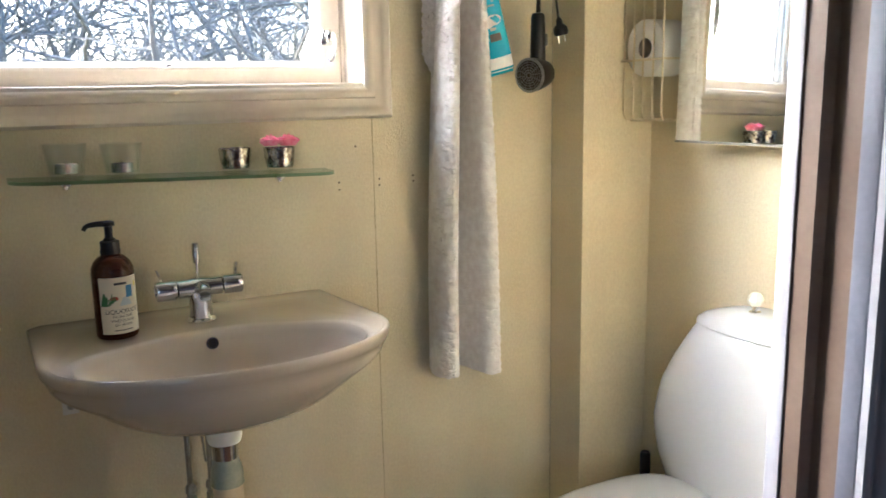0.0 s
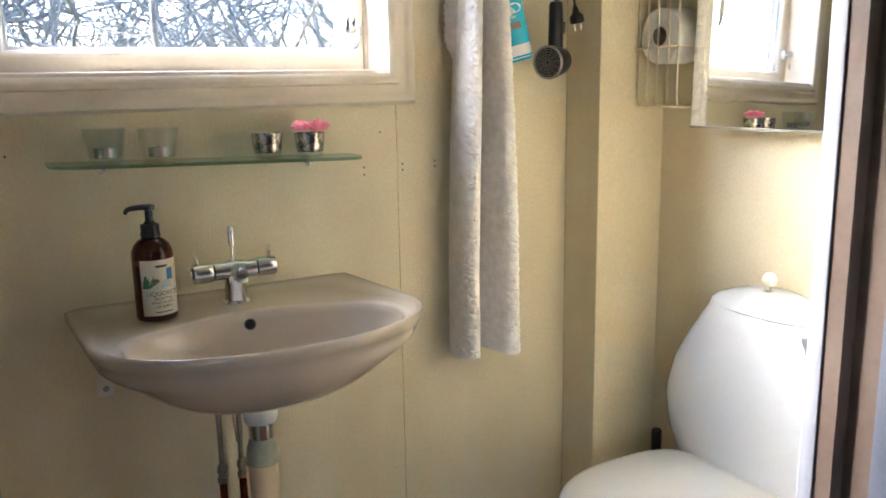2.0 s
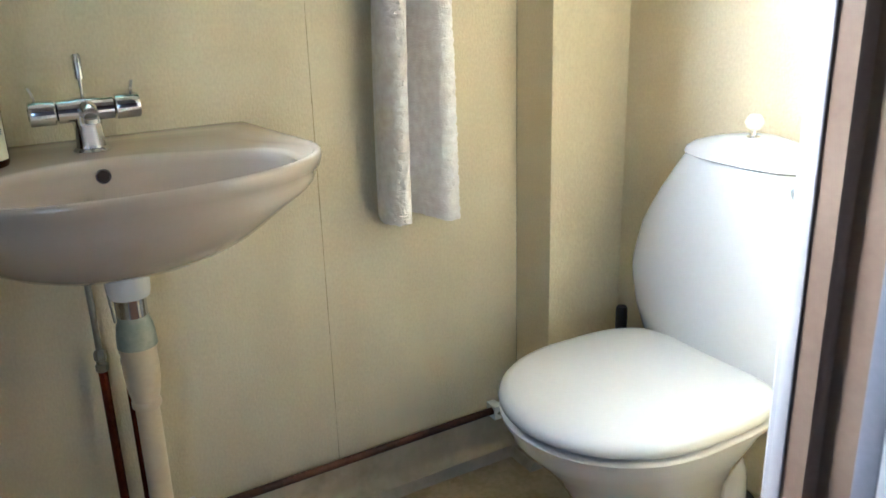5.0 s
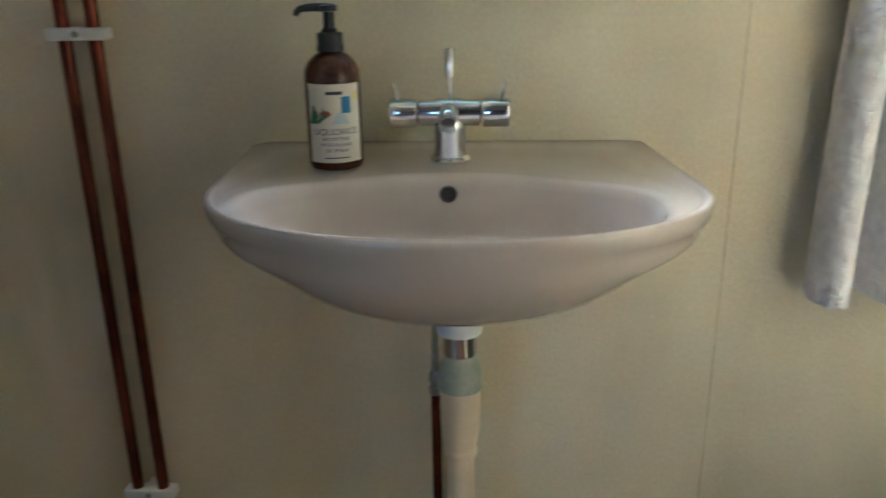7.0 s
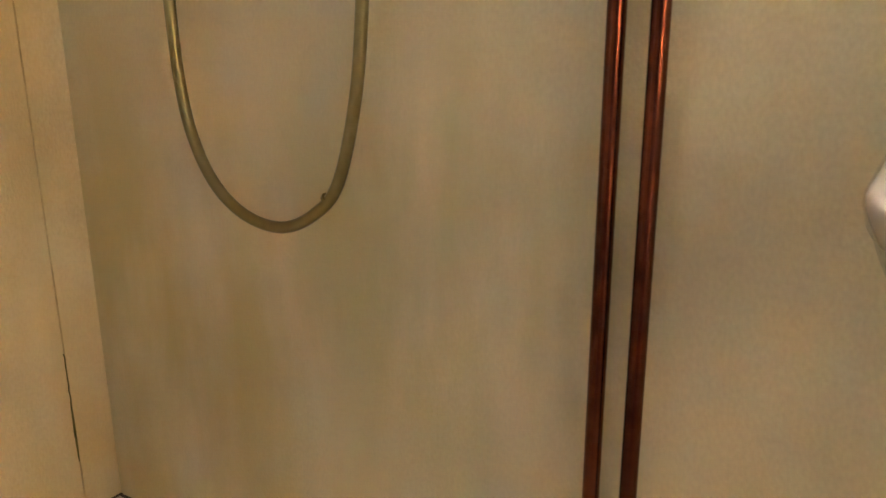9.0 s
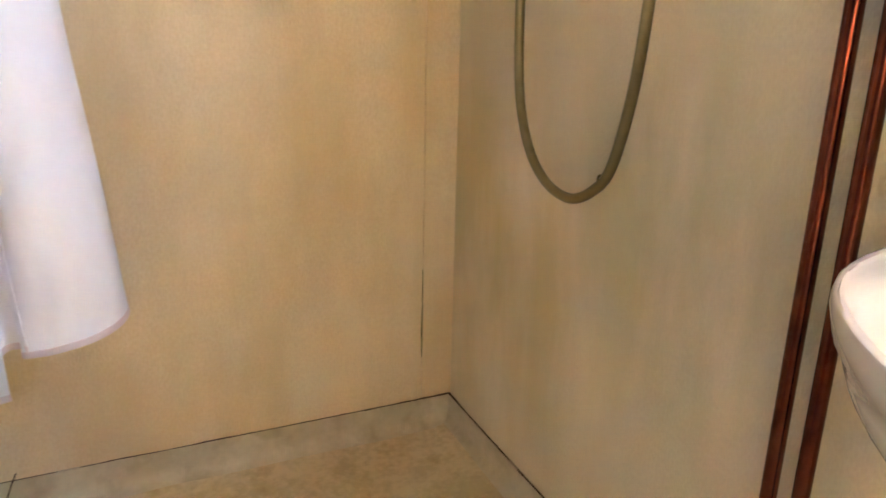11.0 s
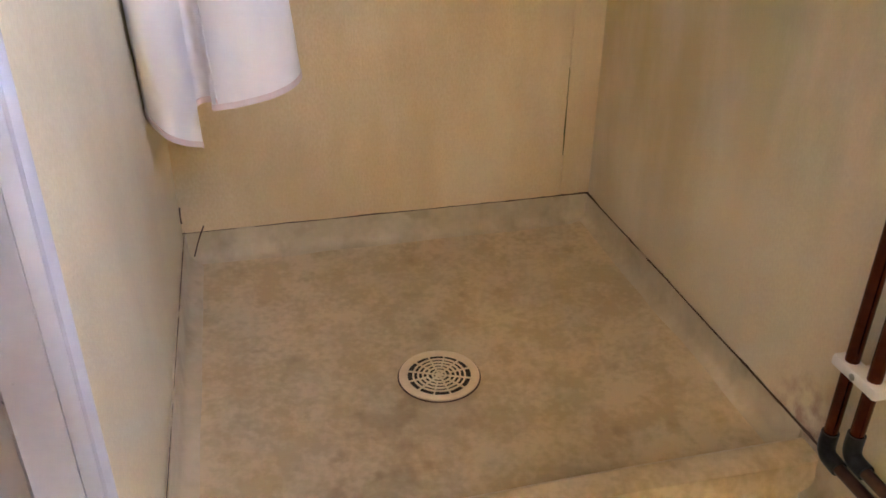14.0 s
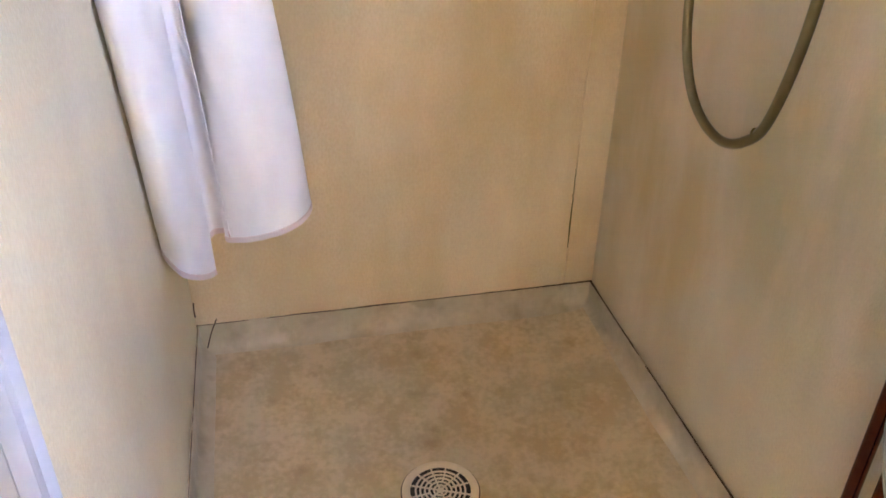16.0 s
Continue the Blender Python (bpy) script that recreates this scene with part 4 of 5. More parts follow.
part("hem", sheet(40, 8, towel_point(0.66, 0.98, 0.690, 0.706, 1.0, 0.004), 0.002), M_TOWEL, towel, "flat woven band")

# ---- hair dryer, plug, cotton pack ----
dryer = thing("hair_dryer", (0.70, -0.055, 1.26), "black travel hair dryer hanging by its cord", "hair dryer")
dc, da = Vector((0.728, -0.086, 1.268)), Vector((-0.92, -0.40, -0.08)).normalized()
part("barrel", lathe(dc - da * 0.062, [(0.020, 0), (0.028, 0.004), (0.032, 0.02), (0.0355, 0.045), (0.0365, 0.058), (0.034, 0.061)], 36, da), M_BLACK, dryer, "black rounded barrel")
part("rim", lathe(dc - da * 0.003, [(0.0365, 0), (0.037, 0.003), (0.034, 0.0055), (0.0315, 0.004), (0.0315, 0)], 36, da, cap0=False, cap1=False), M_STEEL, dryer, "grey metal rim")
gq = Vector((0, 0, 1)).rotation_difference(da)
bm = None
for rr in (0.006, 0.0115, 0.017, 0.0225, 0.028):
    bm = tube([dc + gq @ Vector((rr * math.cos(2 * math.pi * k / 28), rr * math.sin(2 * math.pi * k / 28), 0.0022)) for k in range(29)], 0.0009, 6, bm)
for k in range(12):
    a = 2 * math.pi * k / 12
    tube([dc + gq @ Vector((0.004 * math.cos(a), 0.004 * math.sin(a), 0.0022)), dc + gq @ Vector((0.032 * math.cos(a), 0.032 * math.sin(a), 0.0022))], 0.0008, 6, bm)
part("grille_back", lathe(dc, [(0.032, 0.0), (0.032, 0.0008)], 28, da), M_VOID, dryer, "dark inside of the barrel")
part("grille", bm, M_GREY, dryer, "grey ring grille")
hb = dc - da * 0.034
part("handle", loft([[hb + Vector((ww * math.cos(a), dd * math.sin(a), h)) for a in [2 * math.pi * i / 20 for i in range(20)]] for ww, dd, h in ((0.018, 0.014, 0.02), (0.0175, 0.015, 0.05), (0.0165, 0.015, 0.09), (0.0155, 0.014, 0.12), (0.013, 0.012, 0.127), (0.006, 0.006, 0.129))]), M_BLACK, dryer)
part("switch", box(hb.x + 0.012, hb.x + 0.0185, hb.y - 0.012, hb.y - 0.002, hb.z + 0.06, hb.z + 0.085, 0.002), M_GREY, dryer)
part("cord_sleeve", tube([hb + Vector((0.001, 0, 0.126)), hb + Vector((0.003, 0.002, 0.165))], 0.0052, 12, taper=0.0042), M_BLACK, dryer)
part("cord", tube(smooth_line([hb + Vector((0.003, 0.002, 0.16)), hb + Vector((0.008, 0.01, 0.22)), hb + Vector((0.03, 0.03, 0.26)), hb + Vector((0.045, 0.03, 0.22)), hb + Vector((0.032, 0.01, 0.168)), hb + Vector((0.020, 0.0, 0.185)), hb + Vector((0.03, 0.0, 0.22)), hb + Vector((0.05, 0.01, 0.18)), hb + Vector((0.068, 0.02, 0.120))], 8), 0.0028, 10), M_BLACK, dryer)
pc = hb + Vector((0.068, 0.02, 0.122))
pd = Vector((0.22, 0, -1)).normalized()
plug = part("plug", lathe(pc, [(0.004, 0), (0.006, 0.004), (0.008, 0.014), (0.0155, 0.022), (0.0165, 0.034), (0.0145, 0.038)], 20, pd), M_BLACK, dryer, "black mains plug")
for sg in (-1, 1):
    part("pin", tube([pc + pd * 0.037 + Vector((sg * 0.0085, 0, sg * 0.002)), pc + pd * 0.054 + Vector((sg * 0.0085, 0, sg * 0.002))], 0.0018, 8), M_CHROME, plug)
part("hanger_hook", tube(smooth_line([hb + Vector((0.02, 0.08, 0.27)), hb + Vector((0.02, 0.04, 0.262)), hb + Vector((0.02, 0.03, 0.28))], 4), 0.003, 8), M_CHROME, dryer)

pack = thing("cotton_pack", (0.655, -0.04, 1.27), "blue plastic pack of cotton pads with printed cloud", "cotton pack")
ptop, pbot = Vector((0.634, -0.036, 1.474)), Vector((0.688, -0.036, 1.276))
ax = (ptop - pbot).normalized()
px_ = Vector((0.89, -0.32, 0.0))
px_ = (px_ - ax * px_.dot(ax)).normalized()
pn = ax.cross(px_)
if pn.y > 0:
    pn = -pn


def pack_loop(h, w, d):
    return [pbot + ax * h + px_ * (w * math.copysign(abs(math.cos(a)) ** 0.7, math.cos(a))) + pn * (d * math.sin(a)) for a in [2 * math.pi * i / 24 for i in range(24)]]


part("cotton", loft([pack_loop(h, w, d) for h, w, d in ((-0.002, 0.024, 0.004), (0.004, 0.029, 0.014), (0.02, 0.0305, 0.019), (0.05, 0.030, 0.0195), (0.2, 0.030, 0.019), (0.204, 0.026, 0.012))]), M_COTTON, pack, "white cotton showing through clear film")
part("wrapper", loft([pack_loop(h, w, d) for h, w, d in ((0.034, 0.031, 0.020), (0.1, 0.0312, 0.0205), (0.198, 0.0312, 0.020))], False, False), M_PACK, pack, "blue printed wrapper")
part("seam", loft([pack_loop(h, w, d) for h, w, d in ((-0.004, 0.027, 0.0015), (0.002, 0.0285, 0.012), (0.010, 0.0305, 0.0175))], True, False), M_PACK, pack, "blue bottom seam")


def pack_patch(u, h, w, tall, mat, name, round_=True, tilt=0.0):
    c = pbot + ax * h + px_ * u
    b = lathe((0, 0, 0), [(1.0, 0), (1.0, 1)], 20 if round_ else 4)
    for q in b.verts:
        x, y = (q.co.x, q.co.y) if round_ else ((q.co.x - q.co.y) * 0.707, (q.co.x + q.co.y) * 0.707)
        if not round_:
            x, y = max(-1, min(1, x * 1.42)), max(-1, min(1, y * 1.42))
        q.co = c + px_ * (x * w) + ax * (y * tall + tilt * x) + pn * (0.0205 * math.sqrt(max(0, 1 - ((u + x * w) / 0.034) ** 2)) + 0.0006 + 0.0006 * q.co.z)
    part(name, b, mat, pack)


pack_patch(0.004, 0.112, 0.019, 0.011, M_COTTON, "print_cloud")
pack_patch(-0.008, 0.106, 0.012, 0.009, M_COTTON, "print_cloud")
pack_patch(0.002, 0.076, 0.012, 0.008, M_GREY, "print_window", False)
pack_patch(-0.012, 0.173, 0.013, 0.008, M_YELLOW, "print_badge")
pack_patch(-0.002, 0.152, 0.016, 0.003, M_PALE, "print_bar", False)
pack_patch(0.002, 0.142, 0.012, 0.0018, M_PALE, "print_bar", False)
pack_patch(0.0, 0.094, 0.006, 0.003, M_PALE, "print_bar", False)

# ---- paper rack ----
rack = thing("paper_rack", (1.0, -0.18, 1.16), "cream wire rack holding spare toilet rolls", "wire rack")
RX0, RX1, RY0, RY1, RZ0, RZ1 = 0.954, XB - 0.004, -0.127, -0.248, 1.167, 1.62
for k, y in enumerate((RY0, RY0 - 0.030, RY0 - 0.060, RY0 - 0.092, RY1)):
    part("wire", tube([(RX0, y, RZ1), (RX0, y, RZ0 + 0.014), (RX0 + 0.006, y, RZ0 + 0.002), (RX0 + 0.02, y, RZ0), (RX1, y, RZ0)], 0.0018, 8), M_WIRE, rack)
for x in (RX0 + 0.02, RX0 + 0.045, RX1):
    part("wire", tube([(x, RY0, RZ0 - 0.002), (x, RY1, RZ0 - 0.002)], 0.0018, 8), M_WIRE, rack)
part("cross_bar", tube([(RX1, RY0 + 0.001, 1.295), (RX0 - 0.004, RY0 + 0.004, 1.295), (RX0 - 0.006, RY1 - 0.01, 1.297), (RX1, RY1 - 0.01, 1.297)], 0.0024, 8), M_WIRE, rack)
part("top_bar", tube([(RX1, RY0, RZ1), (RX0, RY0, RZ1), (RX0, RY1, RZ1), (RX1, RY1, RZ1)], 0.0024, 8), M_WIRE, rack)
for i, z in enumerate((1.321,)):
    roll = thing("toilet_roll", (RX0 + 0.055, -0.187, z - 0.06), "white toilet roll lying in the rack", "toilet roll", "spare toilet rolls")
    part("paper", lathe((RX0 + 0.003, -0.187, z), [(0.021, 0.001), (0.057, 0.0), (0.0605, 0.003), (0.0605, 0.078), (0.057, 0.081), (0.021, 0.080)], 48, (1, 0, 0), cap0=False, cap1=False), M_PAPER, roll)
    part("core", lathe((RX0 + 0.004, -0.187, z), [(0.0205, 0), (0.0205, 0.079), (0.0190, 0.079), (0.0190, 0.0)], 28, (1, 0, 0), cap0=False, cap1=False), M_CARD, roll, "grey cardboard core")

# ---- mirror cabinet ----
cab = thing("mirror_cabinet", (1.0, -0.45, 1.13), "mirror-fronted wall cabinet above the toilet", "mirror cabinet")
MX, MY0, MY1, MZ0, MZ1 = 0.9566, -0.290, -0.80, 1.124, 1.90


def mirror_slab(d0, d1, z0, z1, y0=MY0, y1=MY1):
    """A slab in the plane of the slightly open mirror door, from depth d0 to d1 behind its face."""
    def at(y, z, d):
        return Vector((MX + (MY0 - y) * math.tan(radians(7.5)) + (z - MZ0) * math.tan(radians(1.4)) + d, y, z))
    return loft([[at(y0, z0, d), at(y1, z0, d), at(y1, z1, d), at(y0, z1, d)] for d in (d0, d1)])


part("body", box(1.036, XB - 0.0005, MY1 + 0.004, MY0 - 0.02, MZ0 + 0.003, MZ1 - 0.003, 0.002), M_PLASTIC, cab)
part("door_back", mirror_slab(0.0045, 0.014, MZ0 + 0.002, MZ1), M_PLASTIC, cab, "white cabinet door slightly ajar", False)
part("mirror", mirror_slab(0, 0.004, MZ0 + 0.006, MZ1), M_MIRROR, cab, "clear mirror with a polished edge", False)
part("edge_rail", mirror_slab(-0.002, 0.012, MZ0 + 0.001, MZ0 + 0.0052), M_STEEL, cab, "thin metal rail", False)

# ---- toilet ----
TYC = -0.490
toilet = thing("toilet", (0.80, TYC, 0), "white porcelain toilet with closed lid and egg-shaped cistern", "toilet")
TN = 64


def seat_loop(front, back, half, z, inset=0.0, n=2.5, dx=0.0):
    out = []
    for i in range(TN):
        a = 2 * math.pi * i / TN
        c, s_ = math.cos(a), math.sin(a)
        r = (abs(c) ** n + abs(s_) ** n) ** (-1 / n)
        # blunter at the hinge, rounder at the front
        m_ = (front + back) / 2
        ex = (back - front) / 2 - inset
        x = m_ + ex * c * r if c > 0 else m_ + ex * c * (abs(c) ** 2.05 + abs(s_) ** 2.05) ** (-1 / 2.05)
        rr = r if c > 0 else (abs(c) ** 2.05 + abs(s_) ** 2.05) ** (-1 / 2.05)
        out.append(Vector((x + dx, TYC + (half - inset) * s_ * rr, z)))
    return out


F, B, H, LZ = 0.508, 0.940, 0.197, 0.386
part("lid", loft([seat_loop(F, B, H, LZ + 0.0075, 0.006, 4.2), seat_loop(F, B, H, LZ + 0.0085, 0.001, 4.2), seat_loop(F, B, H, LZ + 0.012, 0.0, 4.2), seat_loop(F, B, H, LZ + 0.019, 0.001, 4.2), seat_loop(F, B, H, LZ + 0.025, 0.006, 4.0), seat_loop(F, B, H, LZ + 0.0295, 0.018, 3.8), seat_loop(F, B, H, LZ + 0.033, 0.045, 3.5), seat_loop(F, B, H, LZ + 0.0355, 0.09, 3.2), seat_loop(F, B, H, LZ + 0.036, 0.14, 3.0)]), M_SEAT, toilet, "closed white plastic lid")
part("seat", loft([seat_loop(F, B, H, LZ - 0.019, 0.014, 4.2), seat_loop(F, B, H, LZ - 0.016, 0.004, 4.2), seat_loop(F, B, H, LZ - 0.006, 0.001, 4.2), seat_loop(F, B, H, LZ - 0.001, 0.005, 4.2), seat_loop(F, B, H, LZ + 0.001, 0.016, 4.2)]), M_SEAT, toilet, "white plastic seat")
bowl_rows = [(0.630, 0.99, 0.112, 0.0, 2.6), (0.628, 0.99, 0.114, 0.012, 2.6), (0.642, 0.985, 0.100, 0.03, 2.5), (0.660, 0.975, 0.086, 0.08, 2.4), (0.662, 0.96, 0.086, 0.13, 2.3), (0.648, 0.955, 0.098, 0.175, 2.2), (0.618, 0.955, 0.122, 0.23, 2.2), (0.578, 0.965, 0.148, 0.285, 2.3), (0.540, 0.985, 0.168, 0.325, 2.4), (0.520, 1.0, 0.176, 0.350, 2.4), (0.518, 1.01, 0.178, 0.365, 2.4), (0.524, 1.0, 0.172, 0.3705, 2.4)]
part("bowl", loft([seat_loop(f, b_, h_, z_, 0, n_) for f, b_, h_, z_, n_ in bowl_rows]), M_TOILET, toilet, "white porcelain bowl and foot")


def cistern_loop(z, half, x0, round_=0.035):
    out = []
    for i in range(TN):
        a = 2 * math.pi * i / TN
        c, s_ = math.cos(a), math.sin(a)
        n = 3.6
        r = (abs(c) ** n + abs(s_) ** n) ** (-1 / n)
        x1 = XB - 0.006
        xm, ex = (x0 + x1) / 2, (x1 - x0) / 2
        yy = half * s_ * r
        x = xm + ex * c * r
        if c < 0:
            x -= 0.020 * (1 - (yy / half) ** 2) * min(1, half / 0.15)
        out.append(Vector((x, TYC + yy, z)))
    return out


rows = [(0.368, 0.194, 0.945), (0.39, 0.212, 0.938), (0.44, 0.231, 0.932), (0.495, 0.243, 0.930), (0.52, 0.245, 0.930), (0.55, 0.239, 0.931), (0.61, 0.222, 0.933), (0.67, 0.188, 0.936), (0.72, 0.154, 0.939), (0.755, 0.128, 0.942), (0.759, 0.124, 0.945)]
part("cistern", loft([cistern_loop(z, h, x0) for z, h, x0 in rows]), M_TOILET, toilet, "white egg-shaped porcelain cistern")
part("cistern_lid", loft([cistern_loop(z, h, x0) for z, h, x0 in ((0.760, 0.125, 0.944), (0.762, 0.128, 0.940), (0.772, 0.124, 0.942), (0.783, 0.108, 0.950), (0.791, 0.083, 0.962), (0.797, 0.055, 0.978), (0.799, 0.02, 0.995))]), M_TOILET, toilet, "domed porcelain cistern lid")
kx, ky, kz = 0.995, TYC + 0.004, 0.798
knob = part("flush_knob", lathe((kx, ky, kz + 0.012), [(0.007, 0), (0.0125, 0.004), (0.0155, 0.012), (0.0135, 0.02), (0.009, 0.0265), (0.004, 0.028)], 8), M_CRYSTAL, toilet, "faceted ivory flush knob", False)
part("knob_stem", lathe((kx, ky, kz - 0.002), [(0.012, 0), (0.012, 0.003), (0.006, 0.005), (0.006, 0.015)], 20), M_CHROME, knob)
part("badge", lathe((0.946, TYC - 0.128, 0.712), [(0.030, 0), (0.030, 0.003), (0.027, 0.005), (0.020, 0.0055)], 28, (-1, 0, 0.1)), M_GREY, toilet, "round grey disc on the cistern")
for sg in (-1, 1):
    part("hinge", lathe((0.905, TYC + sg * 0.07, LZ - 0.018), [(0.012, 0), (0.012, 0.03), (0.009, 0.036)], 16), M_SEAT, toilet)
    part("floor_bolt", lathe((0.80, TYC + sg * 0.098, 0.02), [(0.008, 0), (0.008, 0.006), (0.004, 0.009)], 14), M_STEEL, toilet)
part("outlet", tube(smooth_line([(0.94, TYC, 0.19), (0.962, TYC - 0.006, 0.186), (0.976, TYC - 0.016, 0.165), (0.978, TYC - 0.02, 0.10)], 5), 0.040, 20), M_TOILET, toilet, "white porcelain outlet")
soil = thing("soil_connector", (0.978, TYC - 0.02, 0), "dark rubber soil pipe connector with rust", "pipe connector")
part("ring", lathe((0.978, TYC - 0.02, 0.07), [(0.046, 0), (0.058, 0.002), (0.060, 0.012), (0.058, 0.03), (0.046, 0.034)], 28), M_RUBBER, soil, "black rubber ring")
part("collar", lathe((0.978, TYC - 0.02, 0.004), [(0.050, 0), (0.055, 0.01), (0.056, 0.05), (0.052, 0.068)], 28), M_GREY, soil, "grey pipe collar")
part("rust", lathe((0.978, TYC - 0.02, 0.0008), [(0.060, 0), (0.058, 0.004), (0.052, 0.006)], 28), M_RUST, soil, "rusty stain at the floor")

brush = thing("toilet_brush", (0.985, -0.195, 0), "black toilet brush in a dark holder", "toilet brush")
part("handle", lathe((0.985, -0.195, 0.10), [(0.006, 0), (0.006, 0.16), (0.0115, 0.18), (0.0125, 0.20), (0.0125, 0.285), (0.010, 0.29)], 18), M_BLACK, brush)
part("holder", lathe((0.985, -0.195, 0.0), [(0.042, 0), (0.044, 0.004), (0.040, 0.11), (0.030, 0.125), (0.012, 0.128)], 24), M_BLACK, brush)

# ---- shower hose ----
hose = thing("shower_hose", (-0.94, -0.045, 0.68), "bronze metal shower hose hanging in a loop", "hose")
HL = [(-1.085, -0.030, 1.62), (-1.112, -0.038, 1.30), (-1.124, -0.044, 1.08), (-1.126, -0.046, 0.945), (-1.116, -0.047, 0.825), (-1.094, -0.047, 0.755), (-1.058, -0.047, 0.706), (-1.008, -0.046, 0.677), (-0.950, -0.045, 0.672), (-0.898, -0.044, 0.695), (-0.858, -0.043, 0.738), (-0.828, -0.042, 0.838), (-0.814, -0.041, 0.95), (-0.806, -0.040, 1.10), (-0.81, -0.036, 1.35), (-0.83, -0.030, 1.60)]
part("tube", tube(smooth_line(HL, 10), 0.0078, 14), M_HOSE, hose)
part("joint", lathe((-0.876, -0.0435, 0.7165), [(0.0084, 0), (0.0084, 0.004)], 12, (0.6, 0, 0.8)), M_HOSE, hose)
for hx in (-1.085, -0.83):
    part("wall_union", lathe((hx, -0.0005, 1.62), [(0.022, 0), (0.022, 0.004), (0.012, 0.008), (0.012, 0.04)], 20, (0, -1, 0)), M_CHROME, hose)

# ---- shower curtain ----
curtain = thing("shower_curtain", (-1.16, -0.76, 0.4), "white shower curtain bunched beside the wall", "curtain")


def curtain_fold(y0, y1, x0, depth, z0a, z0b, seed, tuck, lean, flare=0.0, ztop=2.0):
    def pt(u, v):
        zb = z0a + (z0b - z0a) * u
        z = ztop + (zb - ztop) * v
        a = math.pi * (u * (1 + tuck) - tuck * 0.5)
        c = y0 + (y1 - y0) * (0.5 - 0.5 * math.cos(max(0, min(math.pi, a))))
        s_ = 0.62 + 0.38 * v
        y = (y0 - lean * (1 - v)) + (c - y0) * s_
        x = x0 + depth * math.sin(math.pi * min(1, u * 1.02)) * (0.7 + 0.3 * v) + 0.006 * noise.noise(Vector((y * 9, z * 3, seed))) + 0.002 * noise.noise(Vector((y * 40, z * 15, seed)))
        x += flare * max(0, z - 0.45) * (1 - 0.35 * u) + 0.0012 * noise.noise(Vector((y * 60 + z * 30, z * 55, seed)))
        return Vector((x, y + 0.004 * noise.noise(Vector((seed, z * 4, u * 4))), z))
    return pt


f1 = curtain_fold(-0.9125, -0.832, -1.195, 0.062, 0.452, 0.370, 1.0, 0.0, 0.0, 0.36)
f2 = curtain_fold(-0.838, -0.798, -1.185, -0.03, 0.443, 0.450, 2.0, 0.0, 0.06, 0.2)
f3 = curtain_fold(-0.806, -0.656, -1.215, 0.055, 0.430, 0.483, 3.0, 0.0, 0.085)
for f_, uu in ((f1, 20), (f2, 12), (f3, 28)):
    part("fold", sheet(uu, 120, f_, 0.0012), M_CURTAIN, curtain)
    part("hem", sheet(uu, 2, lambda u, v, g=f_: g(u, 0.9935 + 0.0066 * v) + Vector((0.0012, 0, 0)), 0.0022), M_HEM, curtain, "faint pink hem")
part("rail", tube([(-1.19, YD, 2.02), (-1.19, 0.0, 2.02)], 0.012, 16), M_PLASTIC, curtain, "white curtain rail")

# ---- floor drain ----
drain = thing("floor_drain", (DRX, DRY, 0.0), "round beige plastic floor drain with ring grating", "floor drain")
part("frame", lathe((DRX, DRY, 0.0005), [(0.056, 0.0), (0.0715, 0.0), (0.0715, 0.0035), (0.069, 0.005), (0.058, 0.0045), (0.056, 0.003)], 56, cap0=False, cap1=False), M_GRATE, drain)
part("recess", lathe((DRX, DRY, 0.0006), [(0.057, 0), (0.057, 0.0006)], 48), M_VOID, drain, "dark drain opening")
# thin dark ring paints the gap's shadow round the frame
part("shadow_gap", lathe((DRX, DRY, 0.0004), [(0.074, 0), (0.0735, 0.0012), (0.0716, 0.0012)], 56, cap1=False), M_SEAL_SHADOW, drain, "dirty edge and painted gap shadow")
for rr in (0.012, 0.0205, 0.029, 0.0375, 0.046):
    part("ring", lathe((DRX, DRY, 0.0024), [(rr - 0.0018, 0), (rr + 0.0018, 0), (rr + 0.0015, 0.0022), (rr - 0.0015, 0.0022), (rr - 0.0018, 0)], 48, cap0=False, cap1=False), M_GRATE, drain)
part("hub", lathe((DRX, DRY, 0.0022), [(0.007, 0), (0.0065, 0.0026)], 12), M_GRATE, drain)
for k in range(12):
    a = 2 * math.pi * k / 12 + 0.13
    d0, d1 = Vector((math.cos(a), math.sin(a), 0)), Vector((-math.sin(a), math.cos(a), 0))
    c = Vector((DRX, DRY, 0.0024))
    lo = [c + d0 * (0.006 if k % 2 == 0 else 0.020) + d1 * w + Vector((0, 0, h)) for w, h in ((-0.0014, 0), (0.0014, 0), (0.0012, 0.0024), (-0.0012, 0.0024))]
    hi = [c + d0 * 0.0575 + d1 * w + Vector((0, 0, h)) for w, h in ((-0.0014, 0), (0.0014, 0), (0.0012, 0.0024), (-0.0012, 0.0024))]
    part("spoke", loft([lo, hi]), M_GRATE, drain, "", False)

# ---- marks on the walls ----
for jx, jz0, jz1, jy in ((0.3955, 0.10, WZ0 - 0.062, -0.0006),):
    loops = []
    for k in range(60):
        z = jz0 + (jz1 - jz0) * k / 59
        w = 0.0009 + 0.0007 * noise.noise(Vector((jx * 7, 0, z * 9)))
        loops.append([Vector((jx - w, jy + 0.0004, z)), Vector((jx + w, jy + 0.0004, z)), Vector((jx + w * 0.5, jy - 0.0007, z)), Vector((jx - w * 0.5, jy - 0.0007, z))])
    part("joint", loft(loops), M_JOINT, wall_north, "yellowed joint between wall boards", False)
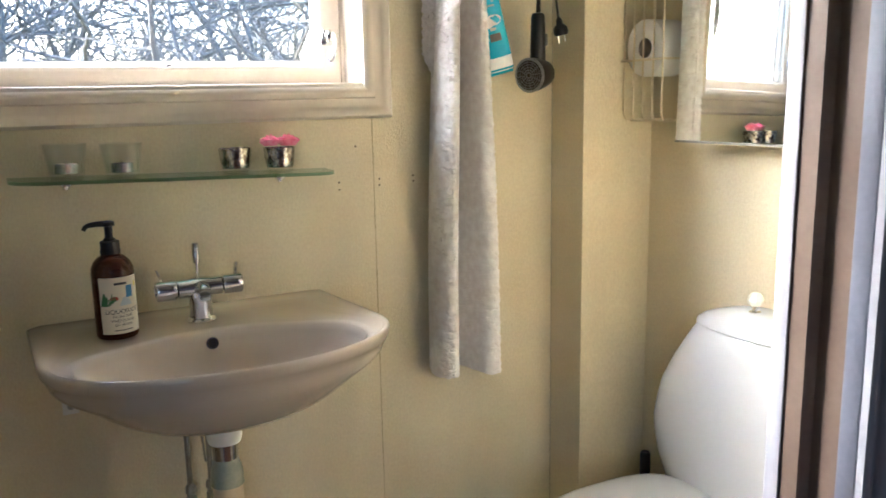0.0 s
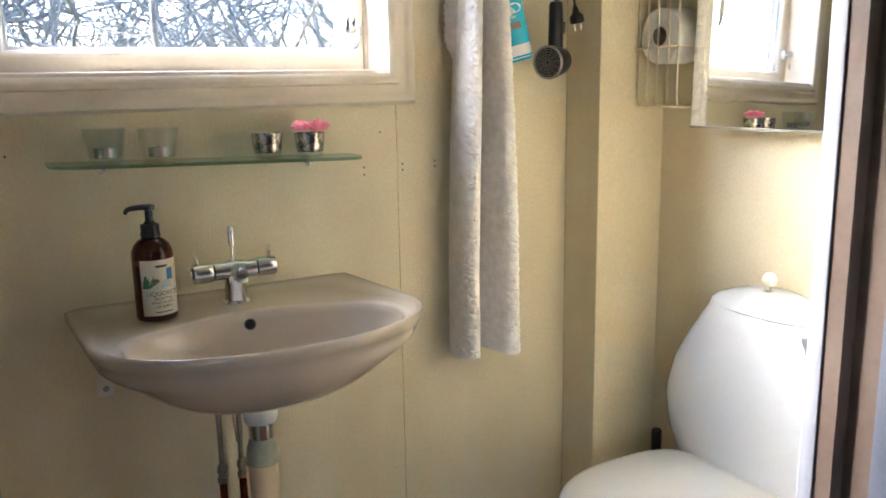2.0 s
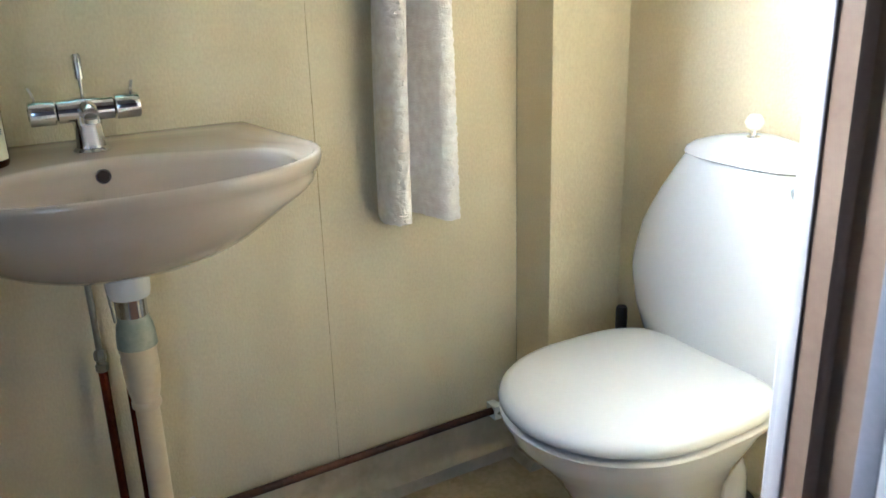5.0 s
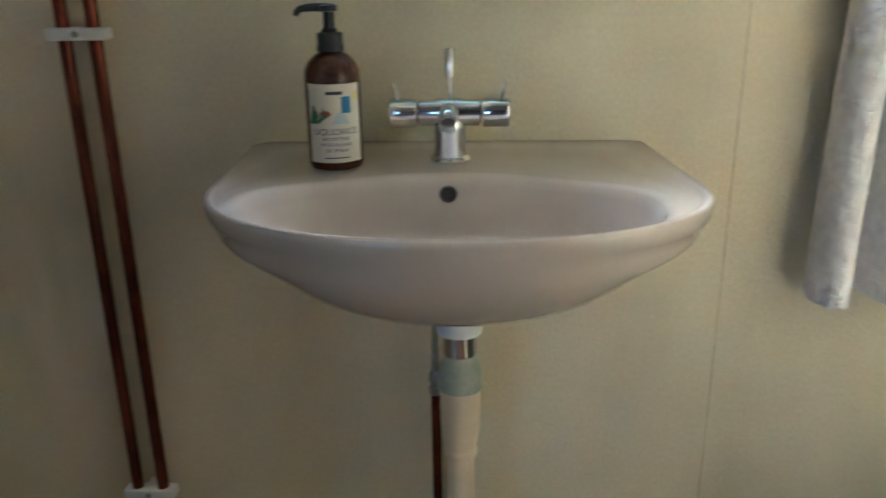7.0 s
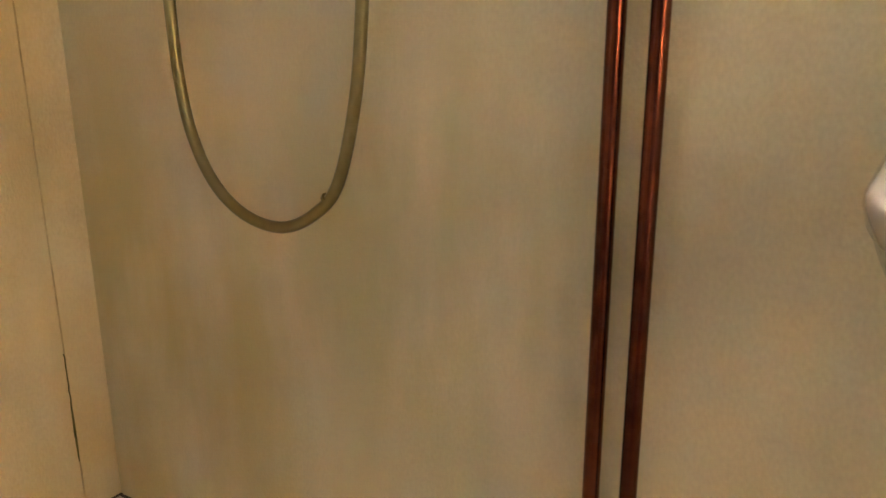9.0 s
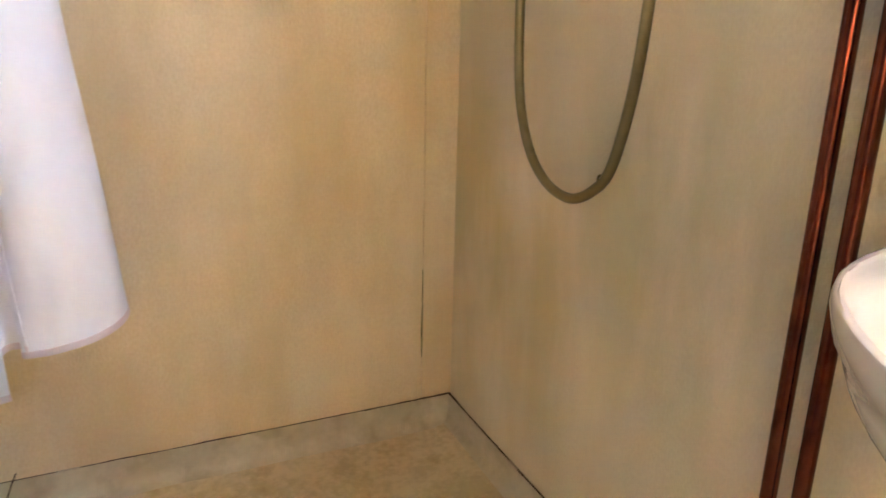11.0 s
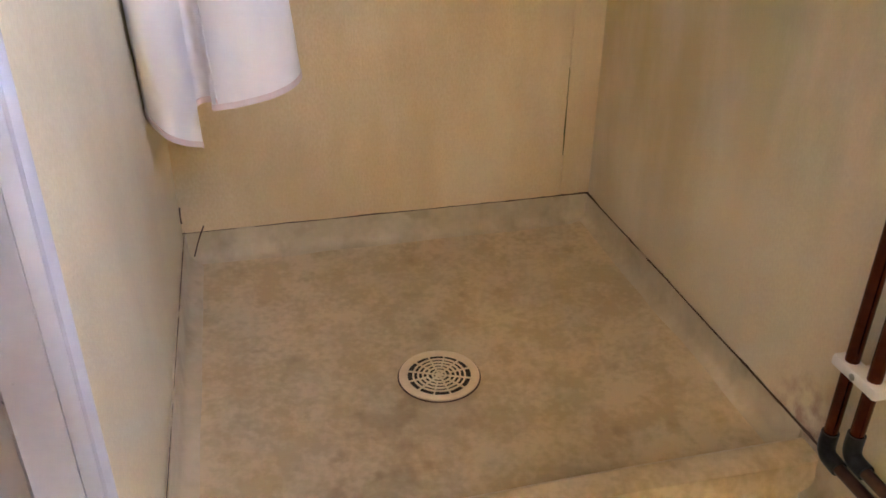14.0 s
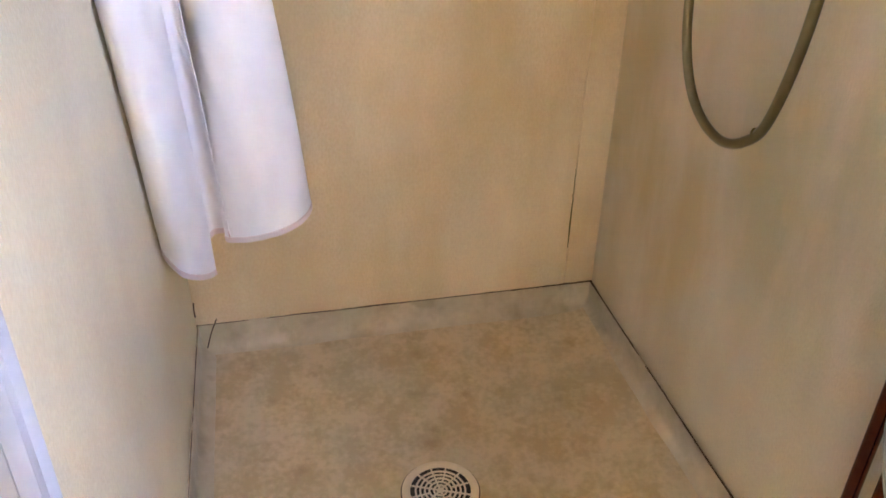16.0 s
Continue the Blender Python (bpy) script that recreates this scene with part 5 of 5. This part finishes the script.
for k, (hx, hz) in enumerate(((0.357, 1.13), (0.318, 1.058), (0.318, 1.043), (0.408, 1.06), (0.408, 1.047), (0.487, 1.062), (0.487, 1.05), (-0.345, 1.12), (0.665, 0.79))):
    s_ = part("screw_hole", lathe((hx, -0.0003, hz), [(0.0022, 0), (0.0018, 0.0006)], 10, (0, -1, 0)), M_SEAL_SHADOW, wall_north)
ck = [Vector((XC + 0.0015, -0.0705 + 0.0016 * noise.noise(Vector((0, 0, k * 0.9))), 0.19 + 0.20 * k / 24)) for k in range(25)]
structure("trim_4", loft([[p + Vector((0.002 * math.cos(a), (0.0005 + 0.0016 * math.sin(math.pi * min(1, k / 14))) * math.sin(a), 0)) for a in [2 * math.pi * i / 6 for i in range(6)]] for k, p in enumerate(ck)]), M_CRACK, "olive-dark gap in the corner strip's joint", "sealant")
structure("trim_5", tube([(XC + 0.004, YD + 0.002, 0.112), (XC + 0.003, YD + 0.001, 0.128), (XC + 0.003, YD + 0.003, 0.148)], 0.0018, 6), M_SEAL_SHADOW, "dark mark in the shower corner", "sealant")
structure("trim_6", tube(smooth_line([(XC + 0.012, YD + 0.046, 0.106), (XC + 0.014, YD + 0.032, 0.075), (XC + 0.03, YD + 0.02, 0.045)], 4), 0.0016, 6), M_SEAL_SHADOW, "dark welded joint in the corner upstand", "sealant")

# ---- outside ----
structure("ground", box(-300, 300, -300, 400, -1.0, -0.6), M_GROUND, "dull spring grass outside the house", "ground")
tree = thing("tree", (3.4, 4.4, -0.6), "bare grey garden tree with tangled twigs", "tree")
part("trunk", tube(smooth_line([(3.4, 4.4, -0.6), (3.3, 4.35, 0.5), (3.1, 4.3, 1.3), (3.2, 4.5, 2.4), (3.1, 4.8, 3.6)], 6), 0.16, 12, taper=0.07), M_BARK, tree)
rng = random.Random(4)


def grow(start, direction, length, radius, depth, bm):
    pts, p, d = [Vector(start)], Vector(start), Vector(direction).normalized()
    n = max(4, int(length / 0.12))
    for k in range(n):
        d = (d + Vector((rng.gauss(0, 0.16), rng.gauss(0, 0.12), rng.gauss(0, 0.15) + 0.012))).normalized()
        p = p + d * (length / n)
        pts.append(p.copy())
    tube(pts, radius, 6 if radius > 0.012 else 4, bm, taper=radius * 0.25)
    if depth:
        for k in range(1, len(pts) - 1):
            if rng.random() < (0.95 if depth > 1 else 0.8):
                side = (d.cross(Vector((rng.gauss(0, 1), rng.gauss(0, 1), rng.gauss(0, 1))))).normalized()
                grow(pts[k], d * 0.5 + side + Vector((0, 0, 0.15)), length * rng.uniform(0.2, 0.5), radius * rng.uniform(0.28, 0.42), depth - 1, bm)


for st, di, ln, rd in (((3.15, 4.3, 1.2), (-1, -0.05, 0.12), 3.6, 0.050), ((3.1, 4.3, 1.5), (-1, 0.15, 0.22), 4.2, 0.046), ((3.2, 4.45, 2.2), (-1, -0.2, -0.08), 4.6, 0.04), ((3.15, 4.5, 1.9), (-0.8, 0.5, 0.06), 4.0, 0.04), ((3.15, 4.4, 1.0), (-1, 0.25, 0.14), 4.6, 0.04), ((3.2, 4.6, 2.8), (-1, 0.1, -0.16), 4.4, 0.04)):
    part("limb", (lambda b: (grow(st, di, ln, rd, 2, b), b)[1])(bmesh.new()), M_BARK, tree)
bm = bmesh.new()
for k in range(90):
    x0, y0 = rng.uniform(-9, 12), rng.uniform(9, 20)
    grow((x0, y0, -0.6), (rng.gauss(0, 0.08), 0, 1), rng.uniform(4, 8), rng.uniform(0.03, 0.065), 1, bm)
tagged(part("far_woods", bm, M_BARK), "bare pale trees beyond the garden", "trees", kind="stuff")
shed = thing("outbuilding", (-13, 9, -0.6), "low red outbuilding with a dark felt roof", "outbuilding")
part("wall", box(-18, -9, 7.5, 11, -0.6, 1.45), M_REDWALL, shed, "", False)
part("roof", loft([[Vector((x, y, z)) for y, z in ((7.0, 1.4), (9.2, 2.25), (11.5, 1.4), (11.5, 1.3), (9.2, 2.13), (7.0, 1.3))] for x in (-18.4, -8.6)]), M_ROOF, shed, "dark felt roof", False)
